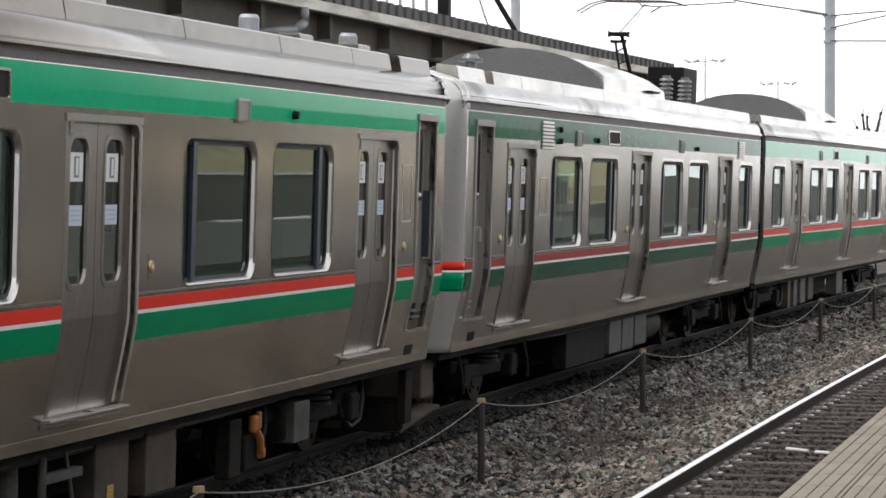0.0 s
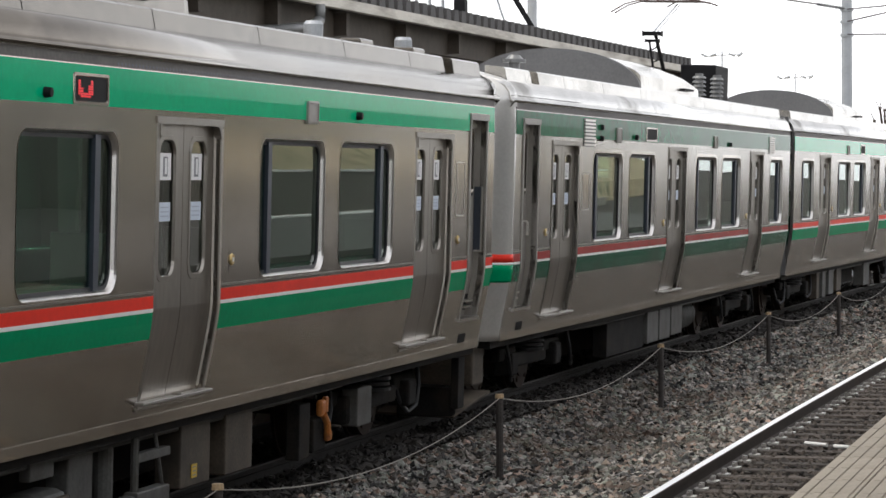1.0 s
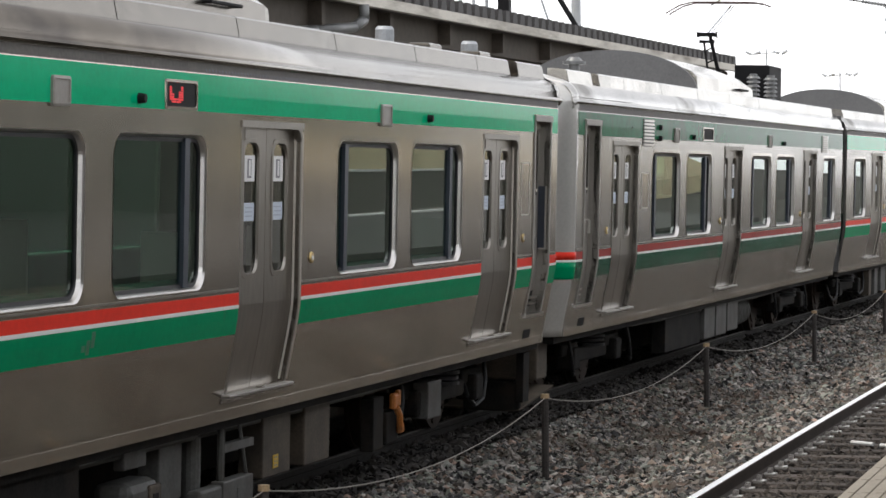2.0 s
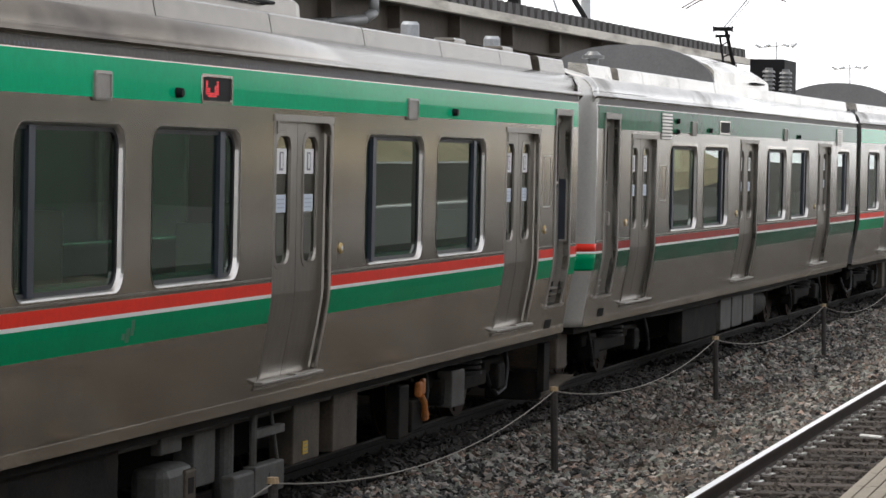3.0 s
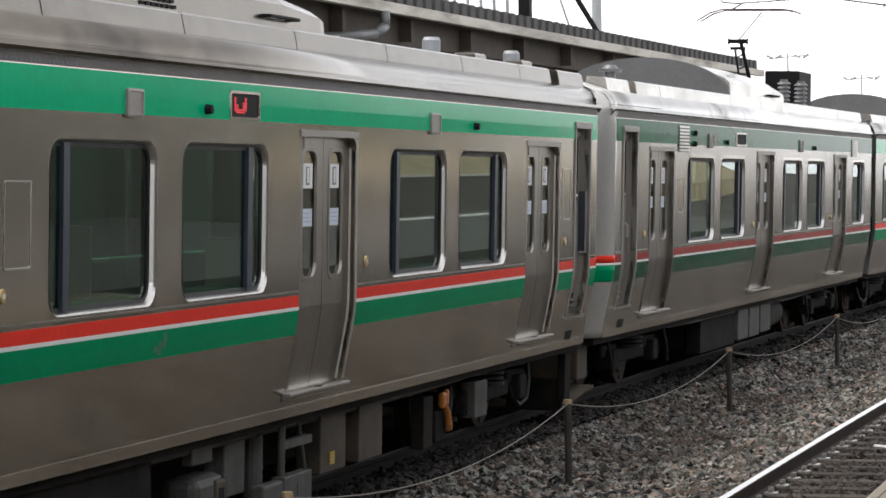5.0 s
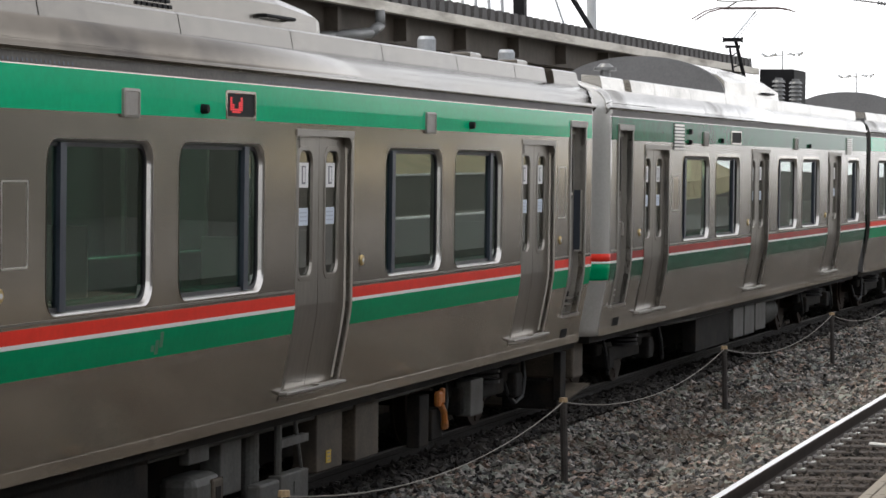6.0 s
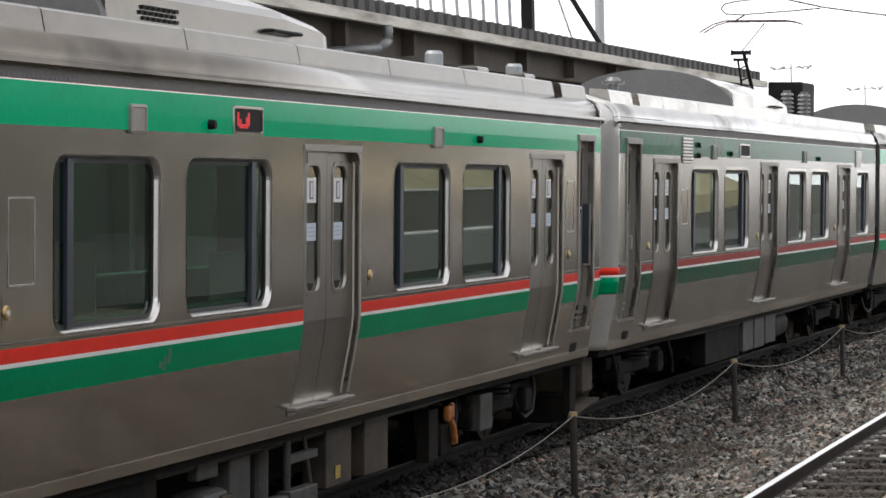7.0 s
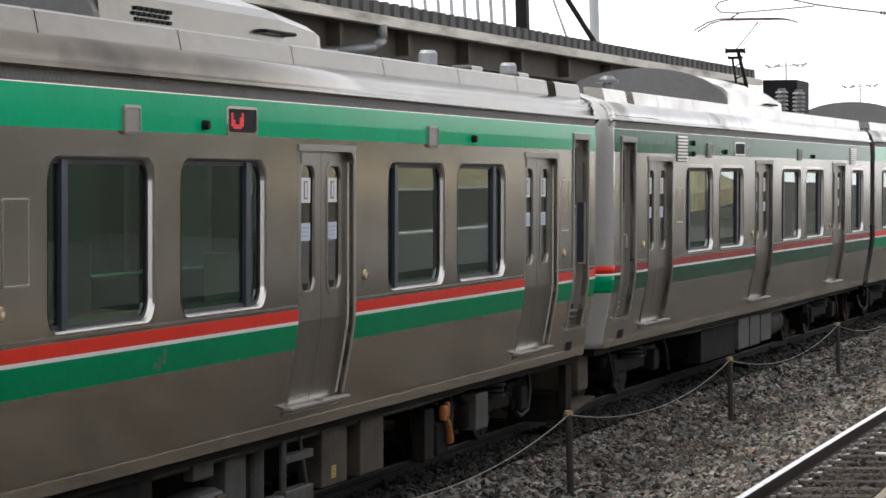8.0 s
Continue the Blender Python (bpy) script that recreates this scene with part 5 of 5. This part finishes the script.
    swept("top_rail", [(-17.55, 2.55), (-17.55, 2.62), (-17.7, 2.62), (-17.7, 2.55)], -20, 110, 2.0, GALV, w)
    swept("white_rail", [(-16.9, 1.28), (-16.9, 1.36), (-16.95, 1.36), (-16.95, 1.28)], -20, 110, 2.0, WHITEP, w, "white painted guard rail")
    bm = bmesh.new()
    for k in range(240):
        q = along(10 + k * 0.4, -17.58)
        box(bm, q.x - 0.03, q.x + 0.03, q.y - 0.06, q.y + 0.06, 0.9, 2.54)
    part("fence_slats", bm, WALLGREY, w, "grey upright fence slats")
    hb = thing("bank_west", "dry grass bank behind the fence", "bank", kind="structure")
    swept("slope", [(-19.0, -0.4), (-19.0, 1.0), (-24.0, 4.2), (-40.0, 4.6), (-40.0, -0.4)], -20, 290, 4.0, HILL, hb)


CAN_OFF, CAN_END, PIPE_S = -12.0, 67.5, 39.05
far_roof()


# ---- masts, lamps and wires ----
def mast(s, off, h, r, name="catenary_mast", label="grey galvanised catenary mast beside the tracks"):
    q = along(s, off, -0.4)
    t = thing(name, label, "mast", "catenary masts", m=Matrix.Translation(q))
    part("shaft", rodm((0, 0, 0), (0, 0, h), r, r * 0.92, 16), GALV, t)
    part("base", boxm(-0.35, 0.35, -0.35, 0.35, 0, 0.3, bevel=0.03), CONCRETE, t)
    return t, q


def wires(mast_thing, foot):
    def wire(pts, r, name, label):
        bm = bmesh.new()
        tube(bm, [Vector(p) - foot for p in pts], r, 8)
        return part(name, bm, WIRE, mast_thing, label)
    wire([(-12.36, 75.0, 7.61), (-12.84, 75.0, 7.58), (-13.12, 75.0, 7.52), (-13.21, 75.0, 7.4), (-13.09, 75.0, 7.26), (-12.7, 75.0, 7.22), (-11.34, 75.0, 7.27), (-10.56, 75.0, 7.31)], 0.017, "steady_arm", "curved steady arm that holds the contact wire")
    wire([(-11.41, 75.0, 7.57), (-10.51, 75.0, 7.34), (-9.84, 75.0, 7.22), (-8.84, 75.0, 7.06), (-8.13, 75.0, 6.93)], 0.02, "cantilever_arm", "thick cantilever arm fixed to the mast")
    wire([(-12.58, 75.0, 7.21), (-12.85, 75.0, 7.06)], 0.02, "wire_clamp", "small clamp under the steady arm")
    bm = bmesh.new()
    p, q = Vector((-8.84, 75.0, 7.06)) - foot, Vector((-8.13, 75.0, 6.93)) - foot
    for k in range(9):
        c = p.lerp(q, k / 9)
        d = (q - p).normalized()
        rod(bm, c, c + d * 0.05, 0.055, 0.04, 12)
    part("arm_insulator", bm, INSUL, mast_thing, "ribbed insulator on the cantilever arm")
    for z0, z1 in ((6.91, 7.01), (6.59, 6.89), (6.25, 6.23)):
        k = (z1 - z0) / 1.44
        wire([(-8.06, 75.0, z0), (-4.0, 75.0, z0 + k * 4.06)], 0.018, "span_wire", "span wire running from the mast across the tracks")


def masts():
    t, q = mast(75.0, -9.6, 10.5, 0.15)
    for z0 in (6.65, 7.0, 7.32):
        part("mast_band", rodm((0, 0, z0 - 0.04), (0, 0, z0 + 0.04), 0.18, 0.18, 16), GALV, t)
    wires(t, q)
    t, q = mast(90.0, -22.5, 14.0, 0.17, label="thick pale steel pole behind the platform roof")
    for x0, y0, s, off in ((0, 0, 62.0, -16.35),):
        g = thing("footbridge_frame", "dark steel bridge truss above the platform roof", "bridge", m=Matrix.Translation(along(s, off)))
        part("post", boxm(-0.13, 0.13, -0.13, 0.13, 0, 11), BLACKISH, g)
        part("strut", rodm((0.1, 0, 8.5), (2.2, 0, 5.0), 0.06), BLACKISH, g)
        part("strut", rodm((0.2, 0, 8.5), (1.5, 0.0, 4.6), 0.025), GALV, g)
        for k in range(8):
            part("rail_bar", rodm((-0.38 - k * 0.30, 0, 5.0), (-0.48 - k * 0.32, 0, 9), 0.04), GALV, g)


def lamp(s, off, z, kind):
    q = along(s, off, -0.4)
    t = thing("floodlight_mast", "distant thin mast with floodlights", "lamp", "floodlight masts", m=Matrix.Translation(q))
    part("pole", rodm((0, 0, 0), (0, 0, z + 0.5), 0.06, 0.035), GALV, t)
    part("crossbar", rodm((-0.85, 0, z + 0.24), (0.85, 0, z + 0.36), 0.025), GALV, t)
    for x, tilt in ((-0.85, 25), (-0.42, -20), (0.45, 20), (0.85, -35)):
        fl = part("floodlight", boxm(-0.15, 0.15, -0.08, 0.08, -0.05, 0.05, bevel=0.02), GALV, t)
        fl.matrix_basis = pose(x, 0, z + 0.32, 0, tilt, 0)


masts()
lamp(130.0, -25.75, 8.4, 0)
lamp(150.0, -27.1, 8.05, 1)


def pruned_tree():
    q = along(118, -15.8, -0.4)
    t = thing("pruned_tree", "bare pruned tree with stubby limbs beyond the train", "tree", m=Matrix.Translation(q))
    bm = bmesh.new()
    rod(bm, (0, 0, 0), (0.1, 0, 4.9), 0.22, 0.15)
    part("trunk", bm, BARK, t)
    rng = random.Random(4)
    for k in range(9):
        z0 = 4.0 + 0.1 * k
        a = k * 2.4
        bm = bmesh.new()
        p1 = Vector((0.1 + 0.34 * math.cos(a), 0.34 * math.sin(a), z0 + 0.4))
        p2 = p1 + Vector((0.16 * math.cos(a), 0.16 * math.sin(a), 0.45 + 0.3 * rng.random()))
        rod(bm, (0.08, 0, z0), p1, 0.075, 0.06)
        rod(bm, p1, p2, 0.06, 0.045)
        bmesh.ops.create_icosphere(bm, subdivisions=1, radius=0.085, matrix=Matrix.Translation(p2))
        part("limb", bm, BARK, t)
        for q in range(2):
            b = a + (q - 0.5) * 1.6
            part("twig", rodm(p2, p2 + Vector((0.22 * math.cos(b), 0.22 * math.sin(b), 0.35)), 0.02, 0.01, 6), BARK, t)


pruned_tree()


def marker_stick():
    t = thing("marker_stick", "broken white marker stick lying between the rails", "stick")
    for a, b in (((-3.36, 27.45, -0.12), (-3.13, 27.27, -0.12)), ((-3.05, 27.17, -0.12), (-2.9, 27.09, -0.12))):
        part("stick_piece", rodm(a, b, 0.02, 0.018, 8), WHITEP, t)


marker_stick()


# ---- what moves ----
# metres that the train has rolled since the start of the clip
ROLL = [(0.0, 0.0), (0.25, 0.375), (0.5, 0.727), (0.75, 1.04), (1.0, 1.316), (1.25, 1.555), (1.5, 1.762), (1.75, 1.95), (2.0, 2.12), (2.25, 2.27), (2.5, 2.405), (2.75, 2.52),
        (3.0, 2.612), (3.5, 2.745), (4.0, 2.845), (4.5, 2.915), (5.0, 2.932), (6.0, 2.932), (7.0, 2.932), (8.0, 2.932)]
JOINT = 26.72
LEAN = (1.8, 1.8, 1.5)
LIFT = 0.046


def motions():
    for k, car in enumerate(CARS):
        rows = []
        for t, d in ROLL:
            s = JOINT + (-10, 10, 30)[k] + d
            rows.append((t, Matrix.Translation(along(s, TRAIN_OFF, LIFT)) @ pose(0, 0, 0, 0, LEAN[k], -heading(s))))
        walk(car, rows)
    for w in ALL_WHEELS:
        home = Vector(w.location)
        walk(w, [(t, Matrix.Translation(home) @ pose(0, 0, 0, math.degrees(-d / 0.43))) for t, d in ROLL])


motions()
